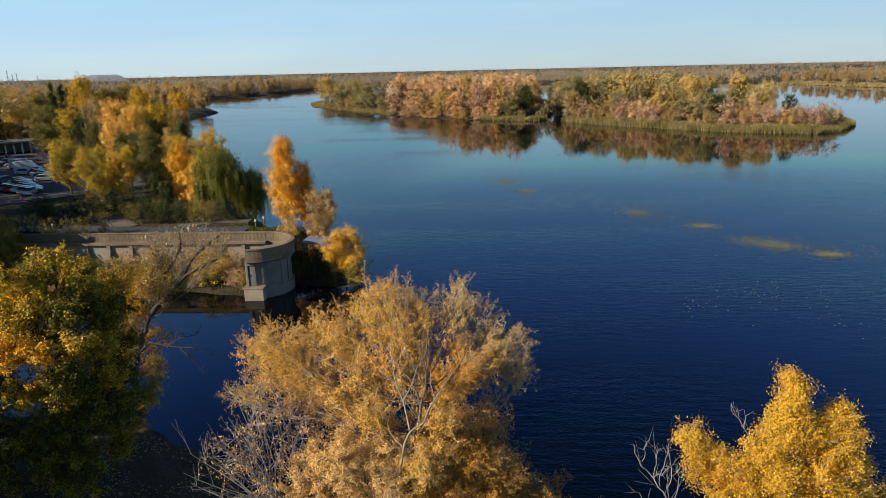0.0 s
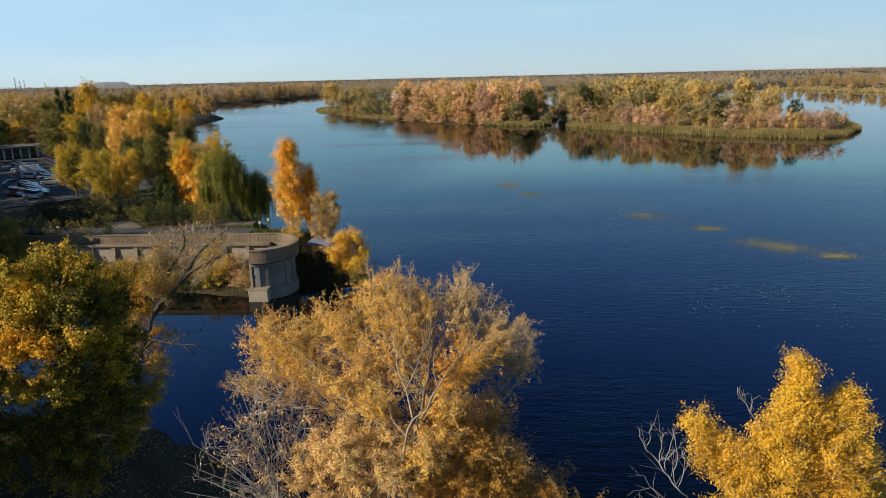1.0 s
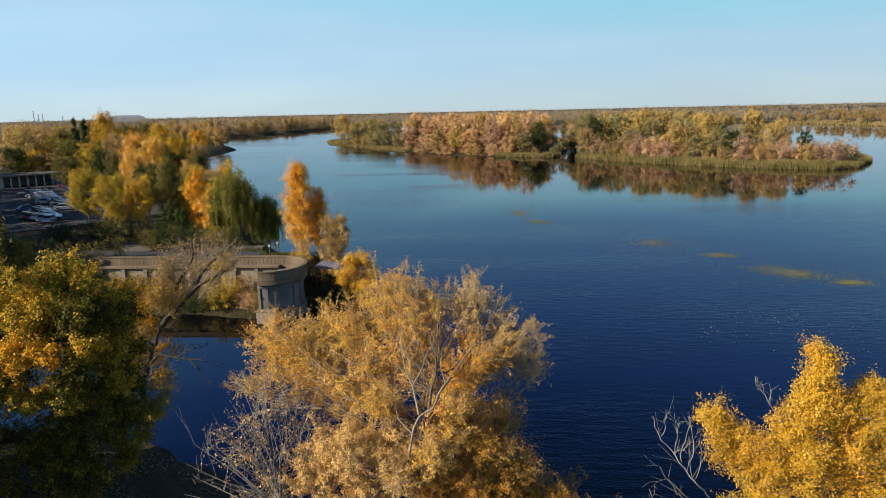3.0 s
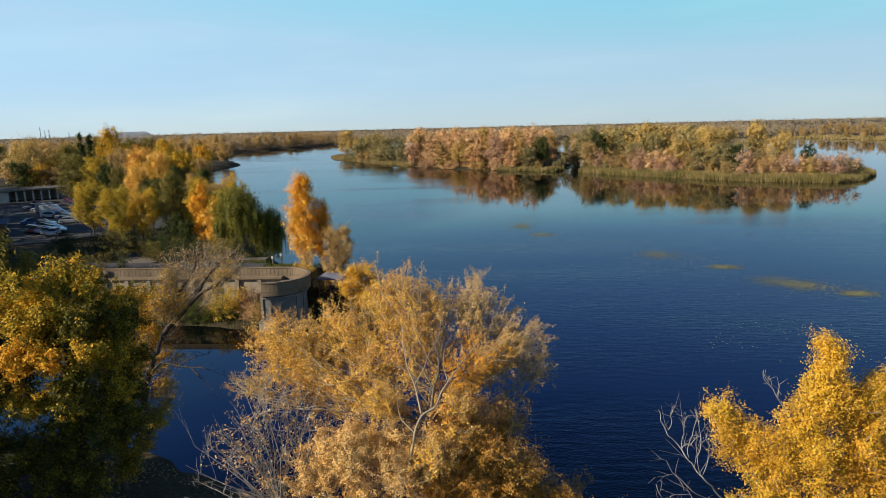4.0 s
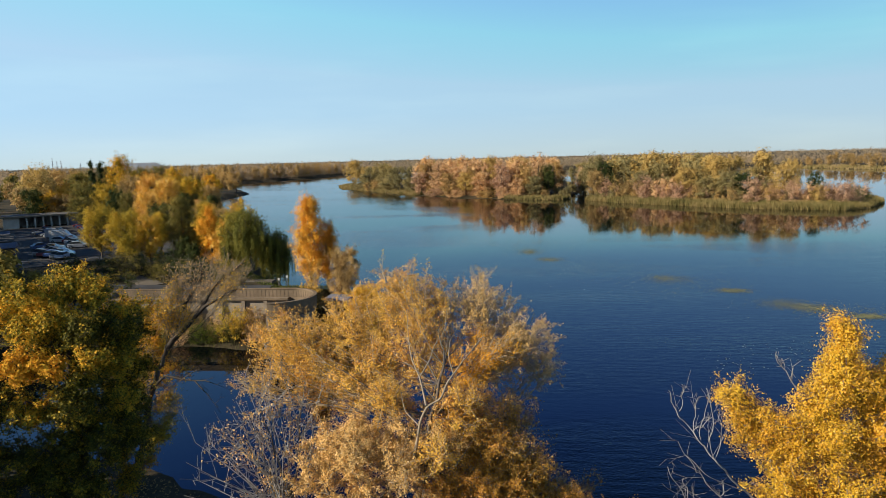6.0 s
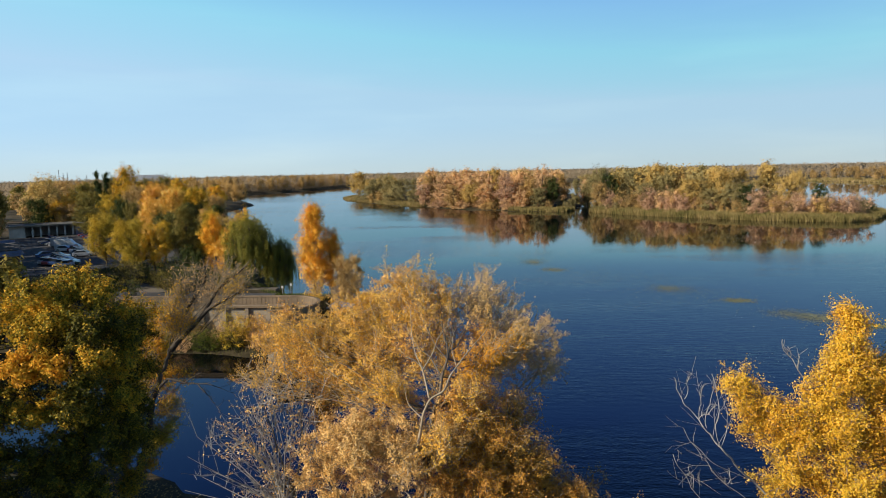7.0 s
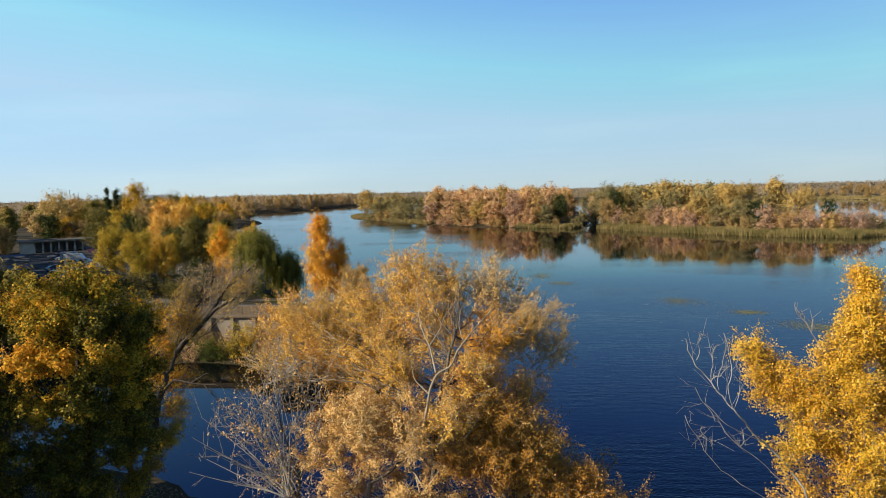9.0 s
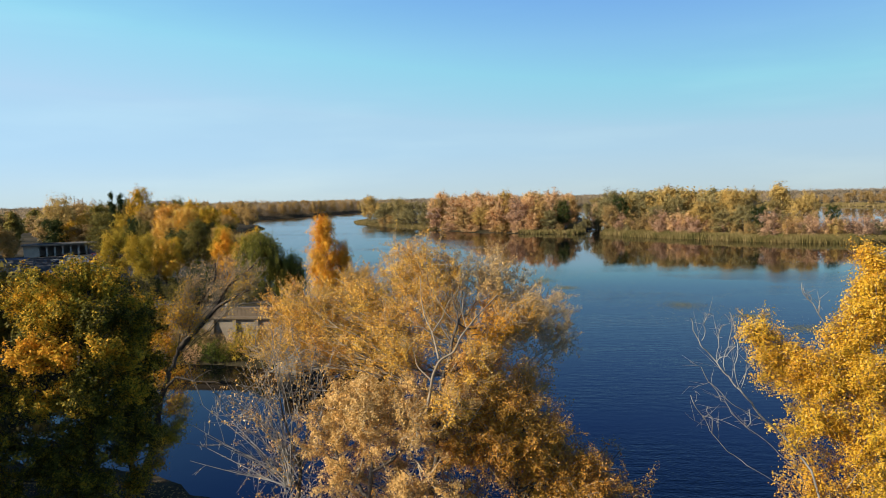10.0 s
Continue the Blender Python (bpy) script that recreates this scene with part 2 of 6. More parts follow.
def water_mat():
    m, n, l = material("river_water")
    b = n.new("ShaderNodeBsdfPrincipled")
    b.inputs["Base Color"].default_value = (0.0003, 0.0012, 0.0022, 1)
    b.inputs["IOR"].default_value = 1.33
    b.inputs["Specular IOR Level"].default_value = 0.56
    calm = noise_tex(n, l, 0.02, 4, stretch=(0.4, 1.8, 1))
    rip = noise_tex(n, l, 0.8, 3, 0.5, stretch=(0.5, 1.7, 1))
    rip2 = noise_tex(n, l, 4.0, 2, 0.5, stretch=(0.7, 1.4, 1))
    add = n.new("ShaderNodeMath")
    add.operation = "MULTIPLY_ADD"
    add.inputs[1].default_value = 0.45
    l.new(rip2.outputs[0], add.inputs[0])
    l.new(rip.outputs[0], add.inputs[2])
    rr = ramp(n, [(0.42, (0.02, 0.02, 0.02)), (0.60, (0.045, 0.045, 0.045))])
    l.new(calm.outputs[0], rr.inputs[0])
    l.new(rr.outputs[0], b.inputs["Roughness"])
    st = n.new("ShaderNodeMapRange")
    st.inputs["From Min"].default_value = 0.43
    st.inputs["From Max"].default_value = 0.57
    st.inputs["To Min"].default_value = 0.12
    st.inputs["To Max"].default_value = 0.55
    l.new(calm.outputs[0], st.inputs["Value"])
    # the wooded islands keep the breeze off the water before them, and the wall shelters the creek
    tc = n.new("ShaderNodeTexCoord")
    sep = n.new("ShaderNodeSeparateXYZ")
    l.new(tc.outputs["Object"], sep.inputs[0])
    lee = n.new("ShaderNodeMapRange")
    lee.interpolation_type = "SMOOTHSTEP"
    lee.inputs["From Min"].default_value = 135
    lee.inputs["From Max"].default_value = 200
    lee.inputs["To Min"].default_value = 1.0
    lee.inputs["To Max"].default_value = 0.07
    l.new(sep.outputs["Y"], lee.inputs["Value"])
    creek = n.new("ShaderNodeMapRange")
    creek.interpolation_type = "SMOOTHSTEP"
    creek.inputs["From Min"].default_value = -16
    creek.inputs["From Max"].default_value = -4
    creek.inputs["To Min"].default_value = 0.06
    creek.inputs["To Max"].default_value = 1.0
    l.new(sep.outputs["X"], creek.inputs["Value"])
    near = n.new("ShaderNodeMath")
    near.operation = "GREATER_THAN"
    near.inputs[1].default_value = 95
    l.new(sep.outputs["Y"], near.inputs[0])
    open_water = n.new("ShaderNodeMath")
    open_water.operation = "MAXIMUM"
    l.new(creek.outputs[0], open_water.inputs[0])
    l.new(near.outputs[0], open_water.inputs[1])
    # the channel on the other side of the first island lies open to the breeze
    fetch = n.new("ShaderNodeMapRange")
    fetch.interpolation_type = "SMOOTHSTEP"
    fetch.inputs["From Min"].default_value = -28
    fetch.inputs["From Max"].default_value = 8
    fetch.inputs["To Min"].default_value = 1.0
    fetch.inputs["To Max"].default_value = 0.0
    l.new(sep.outputs["X"], fetch.inputs["Value"])
    wind = n.new("ShaderNodeMath")
    wind.operation = "MAXIMUM"
    l.new(lee.outputs[0], wind.inputs[0])
    l.new(fetch.outputs[0], wind.inputs[1])
    both = n.new("ShaderNodeMath")
    both.operation = "MULTIPLY"
    l.new(wind.outputs[0], both.inputs[0])
    l.new(open_water.outputs[0], both.inputs[1])
    felt = n.new("ShaderNodeMath")
    felt.operation = "MULTIPLY"
    l.new(st.outputs[0], felt.inputs[0])
    l.new(both.outputs[0], felt.inputs[1])
    bp = n.new("ShaderNodeBump")
    bp.inputs["Distance"].default_value = 0.085
    l.new(felt.outputs[0], bp.inputs["Strength"])
    l.new(add.outputs[0], bp.inputs["Height"])
    # tilts the normals towards -y so the water mirrors higher, bluer sky
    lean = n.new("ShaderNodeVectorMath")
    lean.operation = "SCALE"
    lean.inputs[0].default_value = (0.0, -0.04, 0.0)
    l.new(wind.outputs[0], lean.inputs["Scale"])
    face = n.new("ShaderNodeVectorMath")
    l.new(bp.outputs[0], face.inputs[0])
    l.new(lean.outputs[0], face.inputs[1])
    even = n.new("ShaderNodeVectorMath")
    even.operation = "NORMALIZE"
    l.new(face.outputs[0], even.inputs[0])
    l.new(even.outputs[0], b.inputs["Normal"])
    o = n.new("ShaderNodeOutputMaterial")
    l.new(b.outputs[0], o.inputs[0])
    return m


SOIL = terrain_mat()
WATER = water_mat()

# ---- mesh tools ----


def make_mesh(name, verts, faces, mat, smooth=False):
    """A mesh from arrays; faces: list of (n, k) index arrays."""
    me = bpy.data.meshes.new(name)
    v = np.asarray(verts, dtype=np.float32).reshape(-1, 3)
    groups = [np.asarray(f, dtype=np.int32) for f in faces if len(f)]
    idx = np.concatenate([g.ravel() for g in groups])
    sizes = np.concatenate([np.full(len(g), g.shape[1], dtype=np.int32) for g in groups])
    starts = np.concatenate([[0], np.cumsum(sizes)[:-1]]).astype(np.int32)
    me.vertices.add(len(v))
    me.vertices.foreach_set("co", v.ravel())
    me.loops.add(len(idx))
    me.loops.foreach_set("vertex_index", idx)
    me.polygons.add(len(sizes))
    me.polygons.foreach_set("loop_start", starts)
    me.polygons.foreach_set("loop_total", sizes)
    me.polygons.foreach_set("use_smooth", np.full(len(sizes), smooth))
    me.materials.append(mat)
    me.update(calc_edges=True)
    me.validate()
    return me


def thing(name, x, y, z, label, category, group="", rz=0):
    ob = new(name)
    ob.matrix_basis = pose(x, y, z, 0, 0, rz)
    return tagged(ob, label, category, group)


def child(name, me, parent, label=""):
    ob = new(name, me)
    ob.parent = parent
    return tagged(ob, label)


def part(name, bm, mat, parent, label="", bevel=0.0):
    """Links a bmesh as one mesh object under a thing or a part."""
    if bevel:
        bmesh.ops.bevel(bm, geom=list(bm.edges), offset=bevel, segments=1, affect="EDGES")
    me = bpy.data.meshes.new(name)
    bm.to_mesh(me)
    bm.free()
    me.materials.append(mat)
    ob = new(name, me)
    ob.parent = parent
    return tagged(ob, label)


def box(x0, x1, y0, y1, z0, z1, bm=None):
    bm = bm or bmesh.new()
    vs = [bm.verts.new(p) for p in ((x0, y0, z0), (x1, y0, z0), (x1, y1, z0), (x0, y1, z0), (x0, y0, z1), (x1, y0, z1), (x1, y1, z1), (x0, y1, z1))]
    for f in ((0, 3, 2, 1), (4, 5, 6, 7), (0, 1, 5, 4), (1, 2, 6, 5), (2, 3, 7, 6), (3, 0, 4, 7)):
        bm.faces.new([vs[i] for i in f])
    return bm


def prism(outline, z0, z1, bm=None):
    """An upright prism over a plan outline (counter-clockwise)."""
    bm = bm or bmesh.new()
    lo = [bm.verts.new((x, y, z0)) for x, y in outline]
    hi = [bm.verts.new((x, y, z1)) for x, y in outline]
    bm.faces.new(hi)
    bm.faces.new(lo[::-1])
    k = len(lo)
    for i in range(k):
        j = (i + 1) % k
        bm.faces.new((lo[i], lo[j], hi[j], hi[i]))
    return bm


def sweep(profile, pathpts, bm=None):
    """Sweeps a profile of (offset, z) along a plan path; the offset is to the right of the way."""
    bm = bm or bmesh.new()
    rings = []
    n = len(pathpts)
    for i, (x, y) in enumerate(pathpts):
        a, b = pathpts[max(i - 1, 0)], pathpts[min(i + 1, n - 1)]
        dx, dy = b[0] - a[0], b[1] - a[1]
        d = math.hypot(dx, dy)
        rx, ry = dy / d, -dx / d
        rings.append([bm.verts.new((x + rx * o, y + ry * o, z)) for o, z in profile])
    k = len(profile)
    for r0, r1 in zip(rings, rings[1:]):
        for i in range(k):
            j = (i + 1) % k
            bm.faces.new((r0[i], r0[j], r1[j], r1[i]))
    bm.faces.new(rings[0][::-1])
    bm.faces.new(rings[-1])
    bmesh.ops.recalc_face_normals(bm, faces=list(bm.faces))
    return bm


def tube(pts, r0, r1, sides, verts, quads):
    """Adds a tapered tube along a polyline to the running arrays."""
    pts = np.asarray(pts, dtype=float)
    k = len(pts)
    d = np.gradient(pts, axis=0)
    d /= np.linalg.norm(d, axis=1, keepdims=True) + 1e-9
    ref = np.array([0.31, 0.93, 0.17])
    u = np.cross(d, ref)
    u /= np.linalg.norm(u, axis=1, keepdims=True) + 1e-9
    w = np.cross(d, u)
    rad = (r0 + (r1 - r0) * np.linspace(0, 1, k) ** 0.8)[:, None, None]
    ang = np.linspace(0, 2 * np.pi, sides, endpoint=False)
    ring = np.cos(ang)[None, :, None] * u[:, None] + np.sin(ang)[None, :, None] * w[:, None]
    base = sum(len(a) for a in verts)
    verts.append((pts[:, None] + rad * ring).reshape(-1, 3))
    i = np.arange(k - 1)[:, None] * sides
    j = np.arange(sides)[None]
    jn = (j + 1) % sides
    quads.append(np.stack([i + j, i + jn, i + sides + jn, i + sides + j], -1).reshape(-1, 4) + base)


def bez(a, b, c, k):
    t = np.linspace(0, 1, k)[:, None]
    return (1 - t) ** 2 * np.asarray(a) + 2 * t * (1 - t) * np.asarray(b) + t * t * np.asarray(c)


def leaves_mesh(name, rng, pos, size, mat, tri=False, droop=0.0, out=None, bias=0.0):
    """A leaf at every place: a small rhombus, or a triangle for far crowns; leaves turn their faces outwards."""
    n = len(pos)
    nor = rng.normal(size=(n, 3))
    if out is not None:
        nor += bias * out + np.array([0, 0, 0.35 * bias])
    nor /= np.linalg.norm(nor, axis=1, keepdims=True) + 1e-9
    u = np.cross(nor, rng.normal(size=(n, 3)) + np.array([droop * 1.5, droop, 0]))
    u /= np.linalg.norm(u, axis=1, keepdims=True) + 1e-9
    v = np.cross(nor, u)
    s = size * rng.uniform(0.6, 1.35, (n, 1))
    u, v = u * s, v * s * 0.68
    if tri:
        pts = np.stack([pos - u, pos + u * 0.6 + v, pos + u * 0.6 - v], 1)
        return make_mesh(name, pts.reshape(-1, 3), [np.arange(3 * n).reshape(-1, 3)], mat)
    pts = np.stack([pos - u, pos + v - 0.1 * u, pos + u, pos - v - 0.1 * u], 1)
    return make_mesh(name, pts.reshape(-1, 3), [np.arange(4 * n).reshape(-1, 4)], mat)


def grow(seed, trunk, r_base, lobes, subs, twigs, leaves, size, leafmat, bark, tri=False, twig_len=0.8, spread=0.12, droop=0.0, limb_r=0.35, wood_sides=(7, 5, 3), twig_r=0.012, lift=0.25, twig_bark=None, bias=0.7, leaf_tri=None):
    """Trunk, twigs and leaves of a tree, in its own coordinates. trunk: polyline; lobes: (centre, radii, share of leaves[, leaf material])."""
    rng = np.random.default_rng(seed)
    trunk = np.asarray(trunk, float)
    verts, quads = [], []
    tverts, tquads = ([], []) if twig_bark else (verts, quads)
    dense = []
    for a, b in zip(trunk, trunk[1:]):
        dense += [a + (b - a) * t for t in (0, 0.25, 0.5, 0.75)]
    dense = np.array(dense + [trunk[-1]])
    wob = rng.normal(size=dense.shape) * r_base * 0.25
    wob[0] = 0
    dense = dense + wob
    tube(dense, r_base, r_base * 0.3, wood_sides[0], verts, quads)
    total = sum(lb[2] for lb in lobes) or 1
    mean_w = total / len(lobes)
    crowns = {}
    for lobe in lobes:
        c, rad, w = lobe[:3]
        lm = lobe[3] if len(lobe) > 3 else leafmat
        c, rad = np.asarray(c, float), np.asarray(rad, float)
        # the limb leaves the trunk below the lobe
        score = np.linalg.norm(dense - c, axis=1) + np.where(dense[:, 2] > c[2] - 0.35 * np.linalg.norm(rad), 3.0, 0) + rng.uniform(0, 0.6, len(dense))
        k = int(np.argmin(score))
        start = dense[k]
        ln = np.linalg.norm(c - start)
        mid = start * 0.5 + c * 0.5 + np.array([0, 0, -0.12 * ln]) + rng.normal(size=3) * 0.06 * ln
        limb = bez(start, mid, c + np.array([0, 0, rad[2] * 0.3]), 9)
        limb[1:-1] += rng.normal(size=(7, 3)) * 0.012 * ln
        drawn = limb[::4] if tri else limb
        lr = r_base * limb_r * (0.6 + 0.4 * rng.random())
        tube(drawn, lr, lr * 0.3, wood_sides[1], verts, quads)
        ns = max(2, int(subs * max(w / mean_w, 0.75)))
        share = leaves * w / total / (ns * max(twigs, 1))
        for _ in range(ns):
            d = rng.normal(size=3)
            d /= np.linalg.norm(d)
            q = c + d * rad * rng.uniform(0.35, 1.0) ** 0.6
            s0 = limb[rng.integers(3, 9)]
            ln = np.linalg.norm(q - s0)
            m = (s0 + q) / 2 + np.array([0, 0, -lift * 0.4 * ln]) + rng.normal(size=3) * 0.08 * ln
            sub = bez(s0, m, q, 5)
            if not tri:
                tube(sub, lr * 0.34, max(twig_r, 0.012) * 1.2, wood_sides[2], tverts, tquads)
            for _ in range(twigs):
                o = sub[rng.integers(1, 5)] + rng.normal(size=3) * 0.02
                e = d * 0.6 + rng.normal(size=3) * 0.75 + np.array([0, 0, lift - droop])
                e = e / (np.linalg.norm(e) + 1e-6) * twig_len * rng.uniform(0.4, 1.2)
                if twig_r > 0:
                    tube(np.array([o, o + e * 0.5 + rng.normal(size=3) * 0.04 * twig_len, o + e]), twig_r, twig_r * 0.35, 3, tverts, tquads)
                nl = rng.poisson(share)
                if nl:
                    t = rng.random((nl, 1)) ** 0.7
                    p = o + e * t + rng.normal(size=(nl, 3)) * spread
                    if droop:
                        p[:, 2] -= rng.random(nl) * droop * 0.9
                    g = (p - c) / rad + 0.7 * (p - (sub[2] + sub[4]) / 2) / twig_len
                    g /= np.linalg.norm(g, axis=1, keepdims=True) + 1e-6
                    crowns.setdefault(lm, []).append((p, g))
    made = [("trunk", make_mesh("trunk", np.concatenate(verts), [np.concatenate(quads)], bark, True))]
    if twig_bark and tverts:
        made.append(("branchwork", make_mesh("branchwork", np.concatenate(tverts), [np.concatenate(tquads)], twig_bark, True)))
    for lm, got in crowns.items():
        made.append(("crown", leaves_mesh("crown", rng, np.concatenate([p for p, _ in got]), size, lm, tri if leaf_tri is None else leaf_tri, droop, np.concatenate([g for _, g in got]), bias)))
    return made


def tree_thing(name, x, y, z, meshes, label, category="tree", group="", rz=0, scale=1.0, leafmat=None, high=1.0):
    ob = new(name)
    ob.matrix_basis = pose(x, y, z, 0, 0, rz) @ Matrix.Diagonal((scale, scale, scale * high, 1))
    tagged(ob, label, category, group)
    for kind, me in meshes:
        c = child(kind, me, ob)
        if leafmat and kind in ("crown", "hanging_foliage"):
            c.material_slots[0].link = "OBJECT"
            c.material_slots[0].material = leafmat
    return ob


# ---- ground, water ----
NEAR_BANK = [(-400, -300), (400, -300), (400, -80), (90, -12), (45, 9), (25, 15), (12, 18.5), (2, 22), (-6, 27), (-12, 34), (-17.5, 41.5), (-21, 43.8), (-25, 46.2), (-40, 49), (-60, 52), (-110, 56), (-400, 60)]
FOOT = [(-400, 79), (-60, 79.6), (-37, 79.2), (-31, 77.8), (-27.6, 77.4), (-26, 82), (-21.5, 81.3), (-17.5, 80.2), (-14.5, 80.8), (-13.6, 83), (-16, 89), (-20, 96), (-28, 103), (-60, 107), (-400, 107)]
LEFT_BANK = [(-400, 84.2), (-29, 84.2), (-25.5, 85.7), (-21, 90), (-22.5, 95), (-28.5, 102), (-34.5, 111), (-41, 121), (-55, 148), (-82, 200), (-112, 262), (-147, 312), (-164, 378), (-172, 452), (-215, 530), (-260, 658), (-242, 724), (-212, 855), (-205, 960), (-4000, 960), (-4000, 84.2)]
FAR_LAND = [(-4900, 900), (-215, 900), (-150, 985), (-60, 1010), (150, 960), (270, 900), (353, 801), (364, 721), (377, 636), (520, 560), (1000, 470), (2500, 380), (4900, 300), (4900, 4900), (-4900, 4900)]
ISLE_L = [(-130, 545), (-118, 505), (-92, 464), (-70, 428), (-48, 398), (-23, 364), (5, 346), (33, 335), (38, 341), (40, 362), (49, 384), (62, 430), (60, 560), (0, 700), (-80, 720), (-128, 640)]
ISLE_R = [(46, 331), (58, 311), (77, 289), (103, 265), (127, 253), (139, 259), (158, 284), (163, 300), (158, 330), (150, 380), (160, 470), (120, 560), (80, 470), (56, 392), (50, 366)]


def signed(poly, x, y):
    """Distance to a polygon's edge, positive inside."""
    inside = np.zeros(x.shape, bool)
    dist = np.full(x.shape, 1e9)
    n = len(poly)
    for i in range(n):
        (ax, ay), (bx, by) = poly[i], poly[(i + 1) % n]
        dx, dy = bx - ax, by - ay
        t = np.clip(((x - ax) * dx + (y - ay) * dy) / (dx * dx + dy * dy), 0, 1)
        dist = np.minimum(dist, np.hypot(x - ax - t * dx, y - ay - t * dy))
        if ay != by:
            inside ^= ((ay > y) != (by > y)) & (x < (bx - ax) * (y - ay) / (by - ay) + ax)
    return np.where(inside, dist, -dist)


def ground_height(x, y):
    x, y = np.asarray(x, float), np.asarray(y, float)
    wig = 1.2 * np.sin(x * 0.35 + 1.3 * np.sin(y * 0.21)) + 0.8 * np.sin(y * 0.5 + x * 0.13)
    far = np.clip((np.hypot(x, y) - 150) / 200, 0, 1)
    wig = wig * (0.35 + 1.6 * far)

    def land(poly, top, slope, w=1.0):
        return np.clip((signed(poly, x, y) + wig * w) * slope, -2.0, top)

    h = land(NEAR_BANK, 1.9, 0.16)
    h = np.maximum(h, land(FOOT, 0.7, 0.22, 0.5))
    h = np.maximum(h, land(LEFT_BANK, 5.2 - 2.6 * np.clip((y - 200) / 150, 0, 1), np.where(y < 92, 3.0, 0.6), 0.0))
    h = np.maximum(h, land(FAR_LAND, 2.5, 0.1))
    h = np.maximum(h, land(ISLE_L, 1.2, 0.1))
    h = np.maximum(h, land(ISLE_R, 1.0, 0.1))
    bumps = 0.12 * np.sin(x * 1.7 + np.sin(y * 1.1)) * np.sin(y * 1.3 + 0.7)
    return h + np.where((h > 0.3) & (y < 60), bumps, bumps * 0.4)


def ground_z(x, y):
    return float(ground_height(np.array([x]), np.array([y]))[0])


ang = np.radians(np.concatenate([np.arange(-180, -52, 4.0), np.arange(-52, 52, 0.4), np.arange(52, 180.1, 4.0)]))
rad = np.concatenate([[0.0], 4 * 1.028 ** np.arange(0, 259)])
A, R = np.meshgrid(ang, rad)
GX, GY = R * np.sin(A), R * np.cos(A)
GZ = ground_height(GX, GY)
na = len(ang)
gi = (np.arange(len(rad) - 1)[:, None] * na + np.arange(na - 1)[None]).ravel()
ground = new("ground", make_mesh("ground", np.stack([GX, GY, GZ], -1).reshape(-1, 3), [np.stack([gi, gi + 1, gi + na + 1, gi + na], -1)], SOIL, True))
tagged(ground, "brown soil and dry grass riverbanks", "ground", kind="structure")

wa = np.radians(np.arange(0, 360, 5.0))
wr = np.array([1, 20, 80, 300, 1200, 4900.0])
wv = np.concatenate([[[0, 0, 0]], np.stack([(wr[:, None] * np.sin(wa)), (wr[:, None] * np.cos(wa)), np.zeros((6, 72))], -1).reshape(-1, 3)])
j = np.arange(72)
wq = np.concatenate([np.stack([1 + k * 72 + j, 1 + k * 72 + (j + 1) % 72, 1 + (k + 1) * 72 + (j + 1) % 72, 1 + (k + 1) * 72 + j], -1) for k in range(5)])
wt = np.stack([np.zeros(72, int), 1 + (j + 1) % 72, 1 + j], -1)
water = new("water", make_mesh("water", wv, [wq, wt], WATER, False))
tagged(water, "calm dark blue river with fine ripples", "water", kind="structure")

# ---- embankment wall and its round end ----
DECK_Y0, DECK_Y1, END_X, END_Y, END_R = 83.7, 84.9, -27.1, 80.4, 4.5
wall = thing("embankment_wall", 0, 0, 0, "weathered tan concrete embankment walkway on buttresses beside the creek", "embankment wall")
part("back_wall", box(-104, END_X, 84.1, 84.8, -0.6, 4.95), CONCRETE_PALE, wall)
part("deck", box(-104, END_X, DECK_Y0, DECK_Y1, 4.953, 5.25), CONCRETE, wall, "tan concrete deck slab with a shaded edge", 0.04)
part("edge_kerb", box(-104, END_X - 0.002, DECK_Y0 + 0.02, DECK_Y0 + 0.18, 5.253, 5.33), CONCRETE_MID, wall, "", 0.03)
arc = [(END_X + END_R * math.sin(radians(a)), END_Y + END_R * math.cos(radians(a))) for a in range(0, 181, 6)]
rim_path = [(-104, END_Y + END_R), (-90, END_Y + END_R), (-70, END_Y + END_R), (-50, END_Y + END_R), (-36, END_Y + END_R)] + arc
part("parapet", sweep([(-0.14, 5.253), (0.14, 5.253), (0.14, 6.22), (0.2, 6.25), (0.2, 6.4), (-0.2, 6.4), (-0.2, 6.25), (-0.14, 6.22)], rim_path), CONCRETE, wall, "tan concrete parapet with a capping, curved round the end")
RIB = bpy.data.meshes.new("rib")
rb = box(-0.05, 0.05, -0.018, 0.0, 0.0, 0.92)
rb.to_mesh(RIB)
rb.free()
RIB.materials.append(CONCRETE)
for k in range(84):
    child("rib", RIB, wall).matrix_basis = pose(END_X - 0.3 - 0.52 * k, END_Y + END_R - 0.143, 5.26)
for a in range(6, 91, 5):
    child("rib", RIB, wall).matrix_basis = pose(END_X + (END_R - 0.15) * math.sin(radians(a)), END_Y + (END_R - 0.15) * math.cos(radians(a)), 5.26, 0, 0, -a)
for k in range(23):
    bx = -30.2 - 3.05 * k
    bm = bmesh.new()
    prof = [(84.102, -0.5), (82.7, -0.5), (82.8, 0.8), (83.8, 4.4), (83.8, 4.95), (84.102, 4.95)]
    lo = [bm.verts.new((bx - 0.25, y, z)) for y, z in prof]
    hi = [bm.verts.new((bx + 0.25, y, z)) for y, z in prof]
    bm.faces.new(lo)
    bm.faces.new(hi[::-1])
    for i in range(6):
        i2 = (i + 1) % 6
        bm.faces.new((lo[i], hi[i], hi[i2], lo[i2]))
    bmesh.ops.recalc_face_normals(bm, faces=list(bm.faces))
    part("buttress", bm, CONCRETE_MID, wall)

bastion = thing("bastion", END_X, END_Y, 0, "round grey concrete bastion standing in the water at the wall's end", "bastion")


